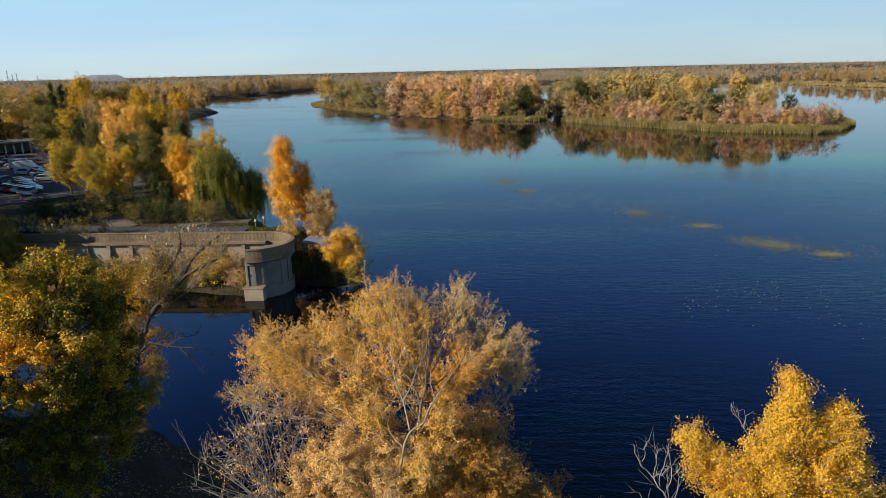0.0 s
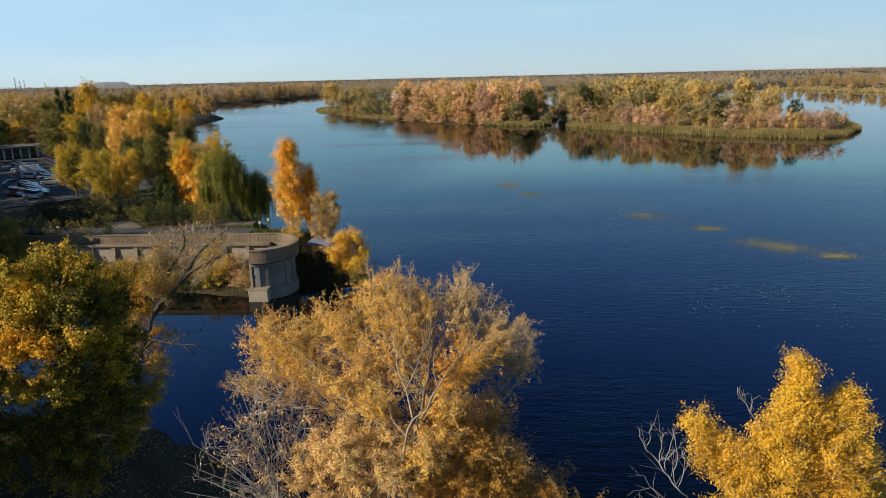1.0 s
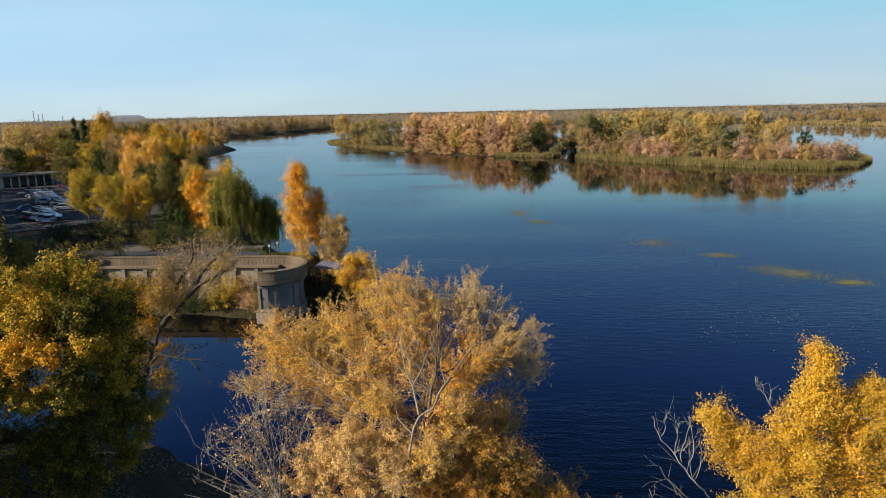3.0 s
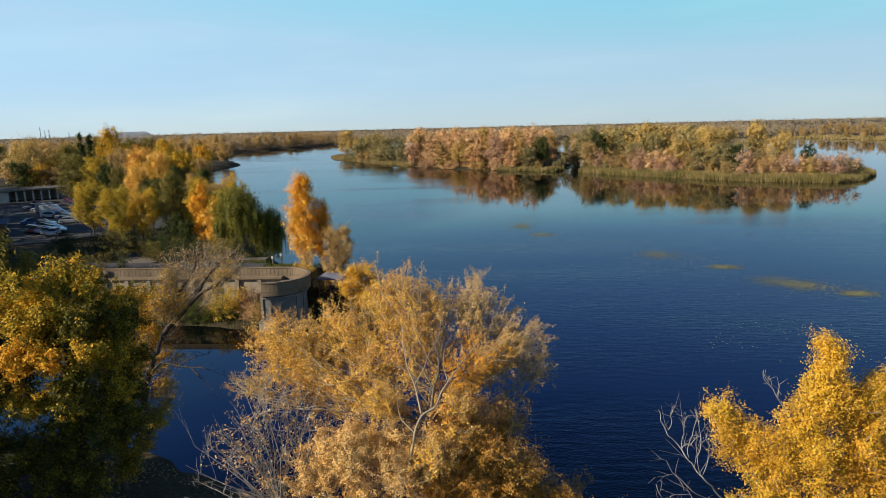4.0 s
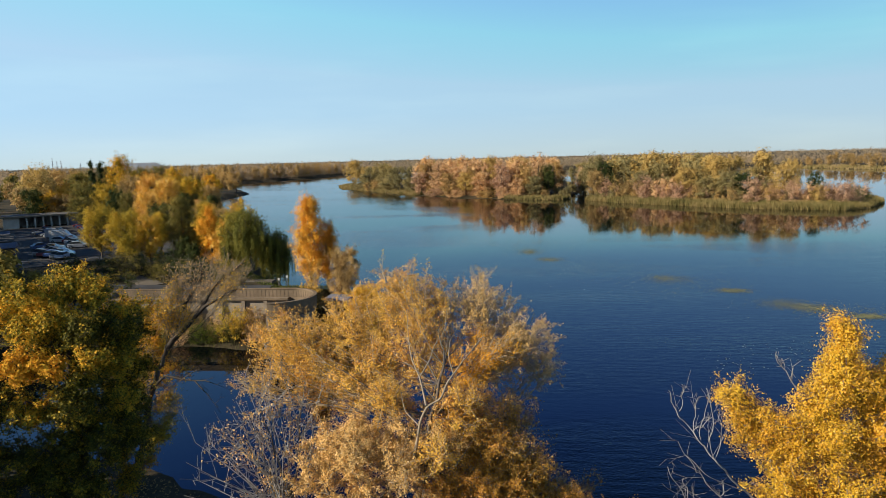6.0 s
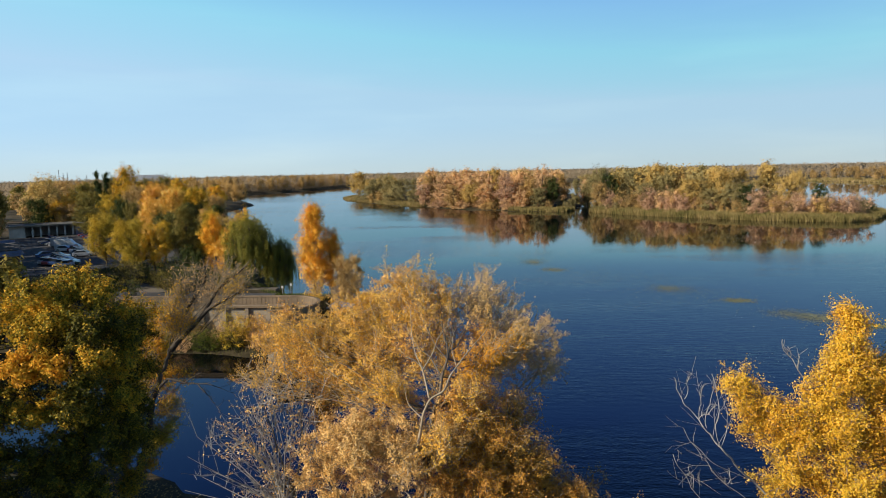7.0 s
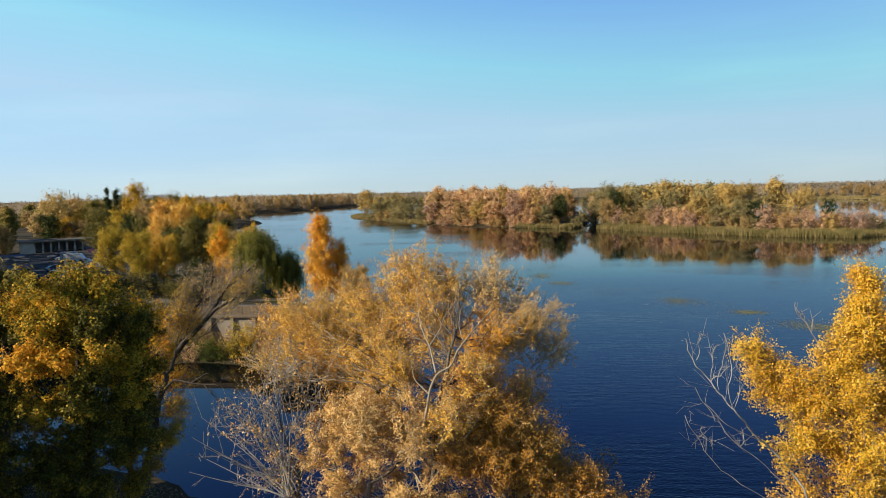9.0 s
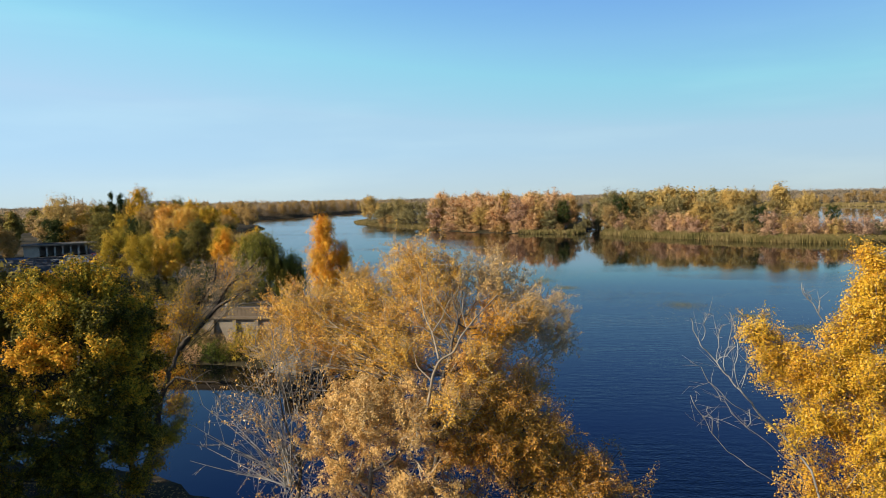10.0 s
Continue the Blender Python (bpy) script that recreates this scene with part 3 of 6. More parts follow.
def drum(r, z0, z1, a0=-2, a1=182, step=4, inner=0.0):
    pts = [(r * math.sin(radians(a)), r * math.cos(radians(a))) for a in range(a0, a1 + 1, step)]
    if inner:
        pts = pts[::-1] + [(inner * math.sin(radians(a)), inner * math.cos(radians(a))) for a in range(a0, a1 + 1, step)]
    else:
        pts = pts[::-1]
    return prism(pts, z0, z1)


part("drum", drum(4.05, -0.8, 4.745), CONCRETE_GREY, bastion, "grey stained concrete drum")
part("floor", drum(4.3, 4.75, 4.80), CONCRETE_GREY, bastion)
part("rim_band", drum(4.62, 4.72, 5.24, inner=4.305), CONCRETE, bastion, "brown projecting band under the parapet")
part("necking", drum(4.3, 4.3, 4.5, inner=4.055), CONCRETE_GREY, bastion)
part("base_band", drum(4.3, -0.7, 1.3, inner=4.055), CONCRETE_GREY, bastion)
for a0, a1 in ((96, 104), (114, 122), (150, 156), (168, 178)):
    part("pilaster", drum(4.18, 1.305, 4.295, a0, a1, 2, inner=4.055), CONCRETE_GREY, bastion)
part("panel_lintel", drum(4.16, 3.8, 4.1, 124, 148, 4, inner=4.055), CONCRETE_GREY, bastion)
part("panel_sill", drum(4.16, 1.31, 1.6, 124, 148, 4, inner=4.055), CONCRETE_GREY, bastion)
part("flank", box(-0.3, 0.05, -4.3, 3.3, -0.7, 4.745), CONCRETE_MID, bastion, "tan concrete flank", 0.05)
part("plinth", box(-0.5, 1.9, -4.9, -3.7, -0.7, 1.45), CONCRETE_PALE, bastion, "pale concrete plinth block at the waterline", 0.06)
part("plinth_cap", box(-0.58, 1.98, -4.98, -3.7, 1.453, 1.65), CONCRETE_MID, bastion, "", 0.03)
tip = bmesh.new()
bmesh.ops.create_cone(tip, cap_ends=True, segments=12, radius1=0.14, radius2=0.14, depth=0.12, matrix=pose(-0.12, -4.33, 3.2, 90, 0, 0))
part("drain_pipe", tip, STEEL, bastion, "round drain outlet")

# lean-to canopy beside the round end
canopy = thing("canopy", -21.0, 86.4, 2.3, "small open canopy with a blue-grey sheet roof", "canopy", rz=-12)
roof = box(-1.7, 1.7, -1.3, 1.3, 2.35, 2.47)
for v in roof.verts:
    v.co.z += 0.12 * v.co.y
part("roof", roof, ROOF_BLUE, canopy)
for px in (-1.5, 0, 1.5):
    for py in (-1.1, 1.1):
        part("post", box(px - 0.06, px + 0.06, py - 0.06, py + 0.06, -2.2, 2.36 + 0.1 * py), WOOD_DARK, canopy)
part("bench", box(-1.4, 1.4, 0.7, 1.1, -1.9, 0.85), WOOD_DARK, canopy)

# ---- road, paths, lot ----


def strip(name, pts, width, mat, label, z=5.2, thick=0.05):
    bm = sweep([(-width / 2, z - 0.3), (width / 2, z - 0.3), (width / 2, z + thick), (-width / 2, z + thick)], pts)
    me = bpy.data.meshes.new(name)
    bm.to_mesh(me)
    bm.free()
    me.materials.append(mat)
    return tagged(new(name, me), label, "road", kind="structure")


strip("road", [(-140.8, 95.4), (-103.3, 94.5), (-75.1, 93.6), (-52.6, 91.9), (-41.3, 90.6), (-31.9, 90.8)], 3.4, ASPHALT, "grey asphalt promenade road behind the wall", 5.25, 0.07)
strip("path", [(-50.7, 93.2), (-54.4, 97.3), (-60.1, 101.5), (-71.4, 105.3)], 3.2, DIRT, "pale dusty path leading off the road", 5.26, 0.05)
strip("path_lawn", [(-43.2, 93.5), (-37.5, 96.3), (-33.3, 96.3)], 1.8, DIRT, "pale footpath across the lawn", 5.26, 0.04)
lot = strip("parking_lot", [(-73.2, 120.3), (-97.6, 145.6), (-137.1, 184.1)], 36, ASPHALT, "dark asphalt parking lot", 5.24, 0.05)

# ---- garages ----
GA = 36.0


def garage_row():
    g = thing("garage_row", -143.0, 181.0, 5.2, "long low garage row with open bays and a flat grey roof", "garage", rz=GA)
    part("rear_wall", box(0, 24, 5.5, 5.8, -0.5, 3.4), WALL_WHITE, g)
    part("end_wall", box(-0.3, 0, -0.2, 5.8, -0.5, 3.4), WALL_WHITE, g)
    part("end_wall", box(24, 24.3, 0, 5.8, -0.5, 3.4), WALL_WHITE, g)
    r = box(-0.8, 24.8, -0.9, 6.3, 3.403, 3.65)
    for v in r.verts:
        v.co.z += 0.03 * v.co.y
    part("roof", r, ROOF_GREY, g, "grey felt roof with a thin fascia")
    part("fascia", box(-0.82, 24.82, -1.0, -0.905, 3.2, 3.66), CONCRETE_PALE, g, "pale fascia board")
    for i in range(7):
        x = 3.3 + i * 2.1
        part("pillar", box(x, x + 0.42, 0.0, 0.4, -0.5, 3.4), WALL_WHITE, g)
    for i in range(6):
        x = 3.5 + i * 2.1
        part("partition", box(x, x + 0.1, 2.4, 5.5, -0.5, 3.4), WALL_DARK, g)
    part("front_wall", box(0.0, 3.3, -0.2, 0.0, -0.5, 3.4), WALL_WHITE, g)
    part("front_wall", box(16.4, 24.0, -0.1, 0.1, -0.5, 3.4), WALL_DARK, g)
    for i in range(2):
        x = 16.9 + i * 3.5
        d = part("garage_door", box(x, x + 2.9, -0.16, -0.103, -0.4, 2.7), ROOF_BLUE, g, "blue-grey metal door")
        part("handle", box(x + 1.3, x + 1.6, -0.22, -0.16, 1.0, 1.06), STEEL, d)
    return g


garage_row()


def shed(x, y, w, d, h, rz, roofmat, wallmat, label):
    s = thing("shed", x, y, 5.2, label, "shed", rz=rz)
    part("walls", box(-w / 2, w / 2, -d / 2, d / 2, -0.5, h), wallmat, s)
    bm = bmesh.new()
    e = 0.4
    pts = [(-w / 2 - e, -d / 2 - e, h), (w / 2 + e, -d / 2 - e, h), (w / 2 + e, d / 2 + e, h), (-w / 2 - e, d / 2 + e, h), (-w / 2 - e, 0, h + d * 0.22), (w / 2 + e, 0, h + d * 0.22)]
    vs = [bm.verts.new((a, b, c + 0.003)) for a, b, c in pts]
    for f in ((0, 1, 5, 4), (2, 3, 4, 5), (0, 4, 3), (1, 2, 5), (0, 3, 2, 1)):
        bm.faces.new([vs[i] for i in f])
    part("roof", bm, roofmat, s)
    dr = part("door", box(-0.5, 0.5, -d / 2 - 0.06, -d / 2, -0.2, 2.0), WOOD_DARK, s)
    part("handle", box(0.3, 0.4, -d / 2 - 0.1, -d / 2 - 0.06, 0.9, 1.0), STEEL, dr)
    wd = part("window", box(w / 2, w / 2 + 0.05, -0.6, 0.6, 0.9, 1.9), WALL_WHITE, s)
    part("pane", box(w / 2 + 0.05, w / 2 + 0.07, -0.5, 0.5, 1.0, 1.8), GLASS_DARK, wd)
    return s


shed(-106.6, 131.5, 7, 6, 2.5, 35, ROOF_GREY, WALL_DARK, "dark shed with a pale grey gabled roof")
shed(-113.6, 140.0, 6, 5, 2.4, 40, ROOF_BLUE, WALL_DARK, "dark shed with a blue-grey roof")
shed(-97.6, 122.2, 5, 4, 2.3, 30, ROOF_BLUE, WOOD_DARK, "small timber shed with a blue roof")

# ---- vehicles ----
WHEEL = bmesh.new()
bmesh.ops.create_cone(WHEEL, cap_ends=True, segments=14, radius1=0.32, radius2=0.32, depth=0.22)
bmesh.ops.bevel(WHEEL, geom=list(WHEEL.edges), offset=0.03, segments=1, affect="EDGES")
WHEEL_ME = bpy.data.meshes.new("tyre")
WHEEL.to_mesh(WHEEL_ME)
WHEEL_ME.materials.append(RUBBER)
RIM = bmesh.new()
bmesh.ops.create_cone(RIM, cap_ends=True, segments=12, radius1=0.19, radius2=0.19, depth=0.24)
RIM_ME = bpy.data.meshes.new("rim")
RIM.to_mesh(RIM_ME)
RIM_ME.materials.append(STEEL)


def loft(rows, bm=None):
    """Joins cross-sections given as (x, half width, z low, z high)."""
    bm = bm or bmesh.new()
    rings = []
    for x, w, z0, z1 in rows:
        rings.append([bm.verts.new(p) for p in ((x, -w, z0), (x, w, z0), (x, w, z1 - 0.06), (x, w - 0.08, z1), (x, -w + 0.08, z1), (x, -w, z1 - 0.06))])
    for a, b in zip(rings, rings[1:]):
        for i in range(6):
            i2 = (i + 1) % 6
            bm.faces.new((a[i], a[i2], b[i2], b[i]))
    bm.faces.new(rings[0])
    bm.faces.new(rings[-1][::-1])
    bmesh.ops.recalc_face_normals(bm, faces=list(bm.faces))
    return bm


def car(x, y, rz, mat, colour, van=False):
    c = thing("van" if van else "car", x, y, 5.3, f"{colour} {'box van' if van else 'hatchback car'} parked in the lot", "van" if van else "car", "parked cars", rz)
    if van:
        body = loft([(-2.7, 0.95, 0.4, 2.5), (0.9, 0.95, 0.4, 2.5), (1.2, 0.92, 0.4, 2.0), (1.9, 0.9, 0.4, 1.3), (2.6, 0.85, 0.45, 1.05)])
    else:
        body = loft([(-2.1, 0.78, 0.35, 0.85), (-1.9, 0.84, 0.28, 0.95), (0.9, 0.85, 0.28, 0.92), (1.9, 0.80, 0.3, 0.78), (2.1, 0.70, 0.38, 0.65)])
    body = part("body", body, mat, c)
    if van:
        part("windscreen", loft([(1.18, 0.86, 1.35, 1.98), (1.75, 0.84, 1.3, 1.42)]), GLASS_DARK, c)
    else:
        part("cabin", loft([(-1.75, 0.66, 0.9, 1.0), (-1.2, 0.70, 0.9, 1.38), (0.2, 0.70, 0.9, 1.40), (0.95, 0.68, 0.88, 0.95)]), GLASS_DARK, c)
        part("roof", loft([(-1.25, 0.66, 1.38, 1.44), (0.2, 0.66, 1.40, 1.46)]), mat, c)
    for sx in (-1.35, 1.3):
        for sy in (-0.8, 0.8):
            w = child("wheel", WHEEL_ME, c)
            w.matrix_basis = pose(sx, sy, 0.32, 90, 0, 0)
            r = child("rim", RIM_ME, w)
    for sy in (-0.55, 0.55):
        hx = 2.08 if not van else 2.58
        part("headlight", box(hx - 0.1, hx + 0.02, sy - 0.14, sy + 0.14, 0.55, 0.68), STEEL, c)
    return c


PAINTS = [("white", (0.5, 0.5, 0.49)), ("silver", (0.3, 0.31, 0.33)), ("blue", (0.04, 0.08, 0.2)), ("grey", (0.2, 0.21, 0.22)), ("dark green", (0.03, 0.07, 0.05)), ("dark red", (0.2, 0.03, 0.03)), ("pale blue", (0.3, 0.4, 0.55))]
PAINTS = [(c, paint("paint_" + c.replace(" ", "_"), v)) for c, v in PAINTS]
random.seed(5)


def park(x, y, n, dx, dy, rz):
    for i in range(n):
        c, m = random.choice(PAINTS)
        car(x + dx * i + random.uniform(-0.2, 0.2), y + dy * i + random.uniform(-0.3, 0.3), rz + random.uniform(-4, 4), m, c)


park(-85.0, 123.1, 6, -1.9, 2.1, 18)
park(-91.5, 137.6, 6, -1.9, 2.3, 20)
park(-111.7, 172.9, 5, -2.3, 2.6, 215)
park(-97.6, 155.0, 2, 2.2, 2.6, 40)
car(-104.7, 151.3, 15, PAINTS[0][1], "white", True)
car(-109.4, 156.4, 25, PAINTS[1][1], "silver", True)
car(-102.3, 147.0, 10, PAINTS[0][1], "white")

park(-112, 158, 4, -2.6, 2.2, 200)
park(-84, 121.5, 5, -2.0, 1.2, 100)
park(-118, 166, 4, -2.2, 2.4, 120)
car(-99, 136, 60, PAINTS[2][1], "blue")

# post-and-rail fence along the lot
fence = thing("fence", -90.1, 113.7, 5.2, "low weathered post and rail fence at the lot's edge", "fence", rz=18)
for i in range(13):
    part("post", box(i * 2 - 0.06, i * 2 + 0.06, -0.06, 0.06, -0.3, 1.0), CONCRETE_PALE, fence)
for z in (0.45, 0.85):
    part("rail", box(-0.2, 24.2, -0.09, -0.06, z, z + 0.08), CONCRETE_PALE, fence)


def bollard(x, y, h=1.1):
    b = thing("marker_post", x, y, 5.25, "thin pale metal post beside the road", "post", "roadside posts")
    bm = bmesh.new()
    bmesh.ops.create_cone(bm, cap_ends=True, segments=8, radius1=0.06, radius2=0.05, depth=h + 0.3, matrix=pose(0, 0, h / 2 - 0.15))
    part("pole", bm, STEEL, b)
    part("plate", box(-0.14, 0.14, -0.075, -0.05, h - 0.35, h), WALL_WHITE, b)


for p in ((-60.6, 91.2), (-62.0, 91.6), (-31.2, 92.5), (-30.6, 94.5), (-39.4, 88.5)):
    bollard(*p)

# ---- trees close to the camera ----
SHADE = []
OAKGOLD = leaf_mat("leaf_gold_green", [(0.12, (0.12, 0.115, 0.02)), (0.36, (0.38, 0.28, 0.028)), (0.55, (0.70, 0.40, 0.032)), (0.95, (0.72, 0.31, 0.03))], patch=0.7)
TURNED = leaf_mat("leaf_orange_gold", [(0.1, (0.26, 0.20, 0.024)), (0.4, (0.70, 0.41, 0.035)), (0.95, (0.74, 0.30, 0.028))], patch=0.7)
TAN = leaf_mat("leaf_tan", [(0.1, (0.52, 0.35, 0.14)), (0.5, (0.72, 0.44, 0.14)), (0.95, (0.70, 0.36, 0.075))], patch=0.5, sheen=0.3, gloss=0.45, through_light=0.22)
RUST = leaf_mat("leaf_rusty_gold", [(0.1, (0.36, 0.22, 0.04)), (0.5, (0.55, 0.28, 0.04)), (0.95, (0.52, 0.20, 0.026))], patch=0.5, sheen=0.3, gloss=0.45)
BARK_TWIG = solid("bark_tan_twigs", (0.17, 0.13, 0.09), (0.36, 0.29, 0.20), 4.0, 0.9, 0.3)

BARK_TAN = solid("bark_pale_tan", (0.30, 0.23, 0.14), (0.46, 0.36, 0.23), 4.0, 0.9, 0.2)


def rel(base, pts):
    b = np.asarray(base, float)
    return [np.asarray(p, float) - b for p in pts]


def near_tree(name, seed, base, trunk, lobes, label, boughs=(), bough_bark=None, **kw):
    """A tree in world places; boughs: (thickness, polyline) of the large limbs that show between the leaves."""
    b = np.asarray(base, float)
    lob = [(np.asarray(lb[0], float) - b, *lb[1:]) for lb in lobes]
    meshes = grow(seed, rel(base, trunk), lobes=lob, **kw)
    ob = tree_thing(name, *base, meshes, label)
    for r, pts in boughs:
        verts, quads = [], []
        q = np.asarray(pts, float) - b
        t = np.linspace(0, len(q) - 1, 4 * len(q))
        q = np.stack([np.interp(t, np.arange(len(q)), q[:, k]) for k in range(3)], -1)
        q[1:-1] = (q[:-2] + 2 * q[1:-1] + q[2:]) / 4
        tube(q, r, r * 0.3, 6, verts, quads)
        child("bough", make_mesh("bough", np.concatenate(verts), [np.concatenate(quads)], bough_bark or BARK_TAN, True), ob)
    return ob


# golden poplar above the creek mouth
B = (-2.3, 20.6, 1.2)
near_tree("poplar_tree", 11, B, [B, (-2.4, 20.5, 5.2), (-2.2, 20.4, 11.2), (-1.9, 20.4, 14.8), (-1.4, 21.1, 16.7)], [
    ((-3.6, 25.6, 17.9), (1.1, 1.3, 1.3), 1.4), ((-4.7, 24.7, 17.1), (1.3, 1.3, 1.1), 1.0), ((-5.8, 25.2, 17.0), (1.3, 1.3, 1.2), 1.0), ((-7.8, 24.5, 17.1), (0.8, 0.8, 0.6), 0.7), ((-8.1, 24.3, 16.5), (0.7, 0.7, 0.6), 0.6), ((-7.3, 24.0, 16.5), (0.8, 0.8, 0.7), 0.8), ((-6.9, 24.4, 16.9), (0.8, 0.8, 0.6), 0.5), ((-7.0, 23.8, 15.9), (0.8, 0.7, 0.6), 0.6), ((-7.9, 23.8, 15.9), (0.7, 0.7, 0.6), 0.4), ((-8.5, 23.0, 15.5), (0.5, 0.5, 0.4), 0.2),
    ((-1.6, 25.7, 17.6), (0.7, 1.1, 0.8), 0.25, TAN), ((-0.4, 26.2, 17.9), (0.9, 1.0, 0.9), 0.55, TAN), ((0.7, 26.2, 17.1), (1.0, 1.1, 1.0), 0.6, TAN), ((1.5, 25.8, 16.3), (1.0, 1.1, 0.9), 0.6, TAN), ((-0.2, 23.5, 16.4), (1.4, 1.1, 0.8), 1.0, AMBER),
    ((-4.1, 22.8, 15.7), (1.8, 1.4, 1.6), 1.4), ((-1.4, 22.3, 15.4), (1.2, 1.1, 1.0), 0.6), ((-6.2, 24.0, 15.7), (1.2, 1.2, 1.1), 0.7), ((-2.9, 23.5, 16.7), (1.2, 1.2, 1.1), 0.8), ((-1.9, 24.7, 16.7), (1.0, 1.1, 1.0), 0.6), ((0.4, 24.4, 16.3), (1.1, 1.1, 0.8), 0.6, TAN),
    ((-3.0, 24.9, 18.6), (0.9, 0.9, 0.7), 0.6), ((-2.1, 25.2, 18.1), (0.9, 0.9, 0.7), 0.45), ((-0.2, 27.2, 17.6), (0.9, 0.9, 0.6), 0.4, TAN), ((1.8, 25.4, 16.3), (0.8, 0.8, 0.7), 0.45, TAN), ((2.0, 25.0, 15.4), (0.7, 0.8, 0.7), 0.4, TAN), ((-2.7, 19.2, 14.3), (0.6, 0.5, 0.7), 0.4, TAN), ((-1.5, 19.2, 14.6), (0.6, 0.5, 0.6), 0.35), ((-0.8, 20.2, 15.6), (0.8, 0.7, 0.7), 0.5), ((-3.2, 20.4, 15.8), (0.8, 0.7, 0.8), 0.5)],
    "tall golden poplar with thinning autumn leaves on the bank", r_base=0.14, limb_r=0.24, subs=22, twigs=9, leaves=150000, size=0.0295, leaf_tri=True, leafmat=GOLD, bark=BARK, twig_bark=BARK_TAN, twig_len=0.62, spread=0.05, twig_r=0.0105, bias=1.3,
    bough_bark=BARK_TWIG, boughs=[(0.055, [(-2.47, 19.6, 13.49), (-2.28, 19.6, 14.19), (-2.09, 19.6, 15.05), (-2.01, 19.6, 15.53), (-1.8, 19.6, 15.99), (-1.38, 19.7, 16.18), (-1.23, 20.0, 16.55), (-1.04, 20.2, 16.76), (-0.75, 20.6, 17.07), (-0.16, 21.5, 17.55)]),
            (0.035, [(-1.82, 19.6, 16.01), (-1.96, 20.0, 16.37), (-2.07, 20.3, 16.63), (-2.36, 20.8, 17.01), (-2.53, 21.4, 17.49), (-2.63, 22.0, 18.1)]), (0.026, [(-2.07, 20.3, 16.63), (-1.8, 20.8, 17.01), (-1.69, 21.2, 17.36), (-1.39, 21.8, 17.67), (-1.38, 22.5, 18.18)]),
            (0.026, [(-2.05, 19.6, 15.4), (-2.5, 19.9, 15.71), (-2.66, 20.3, 16.19)]), (0.02, [(-1.04, 20.2, 16.76), (-1.21, 20.6, 17.16), (-1.18, 21.0, 17.58), (-0.96, 21.6, 17.84)]), (0.022, [(-1.02, 19.8, 14.03), (-0.73, 19.8, 14.47), (-0.46, 20.0, 14.83)])])
# second stem and skirts in front
B = (0.2, 21.6, 1.0)
near_tree("poplar_tree", 12, B, [B, (0.0, 21.6, 2.8), (0.4, 21.7, 8.8), (0.5, 21.8, 13.0)], [
    ((0.5, 22.2, 14.3), (1.3, 1.3, 1.1), 1.2), ((1.6, 21.7, 12.4), (1.1, 1.2, 1.0), 0.9), ((3.1, 22.0, 11.5), (1.3, 1.3, 1.2), 0.8), ((0.7, 21.4, 11.9), (1.7, 1.4, 1.4), 1.0), ((-0.7, 20.9, 13.9), (1.2, 1.2, 1.2), 0.8), ((1.4, 21.6, 9.4), (2.2, 1.6, 1.8), 1.0), ((2.7, 21.6, 9.7), (1.5, 1.4, 1.3), 0.9), ((2.1, 21.9, 11.3), (1.2, 1.2, 1.1), 0.8), ((4.1, 22.0, 9.6), (1.2, 1.2, 1.0), 0.6),
    ((-1.5, 23.6, 13.0), (2.0, 1.1, 1.6), 0.9), ((-4.5, 23.4, 13.2), (1.8, 1.1, 1.6), 0.9), ((1.4, 23.4, 11.2), (1.8, 1.1, 1.6), 0.8), ((-2.0, 22.6, 10.6), (2.4, 1.1, 1.6), 0.8), ((-5.0, 22.6, 10.8), (1.6, 1.1, 1.6), 0.6)],
    "rusty brown poplar with drying leaves leaning over the water", r_base=0.24, subs=25, twigs=8, leaves=90000, size=0.032, leaf_tri=True, leafmat=RUST, bark=BARK_DARK, twig_bark=BARK_TWIG, twig_len=0.7, spread=0.08, twig_r=0.008, bias=1.2)
B = (0.6, 20.3, 1.1)
near_tree("poplar_tree", 15, B, [B, (0.5, 20.4, 4.0), (0.4, 20.6, 9.0), (0.3, 20.7, 12.6)], [
    ((-0.7, 20.8, 15.5), (0.7, 0.6, 0.6), 0.6), ((-0.2, 20.8, 15.1), (0.6, 0.5, 0.5), 0.5), ((0.2, 20.6, 14.4), (0.7, 0.6, 0.6), 0.8), ((-0.3, 20.4, 14.0), (0.8, 0.6, 0.7), 0.8), ((0.7, 20.6, 13.9), (0.7, 0.6, 0.6), 0.8), ((1.4, 20.8, 13.4), (0.6, 0.6, 0.6), 0.7), ((0.7, 20.4, 13.2), (0.9, 0.7, 0.7), 1.0), ((1.6, 20.6, 12.6), (0.8, 0.7, 0.7), 0.9),
    ((2.5, 21.0, 12.4), (0.6, 0.6, 0.5), 0.6), ((-0.4, 20.2, 13.1), (0.9, 0.7, 0.8), 1.0), ((-1.2, 20.4, 14.1), (0.7, 0.6, 0.7), 0.6), ((-1.4, 20.2, 13.2), (0.8, 0.6, 0.7), 0.7), ((2.3, 20.8, 11.9), (0.7, 0.6, 0.6), 0.7), ((3.2, 21.0, 11.7), (0.6, 0.6, 0.5), 0.6)],
    "rusty gold poplar skirt of drying leaves above the water", r_base=0.16, subs=20, twigs=9, leaves=80000, size=0.030, leaf_tri=True, leafmat=RUST, bark=BARK_DARK, twig_bark=BARK_TWIG, twig_len=0.6, spread=0.06, twig_r=0.008, bias=1.2)
B = (-4.3, 19.7, 1.4)
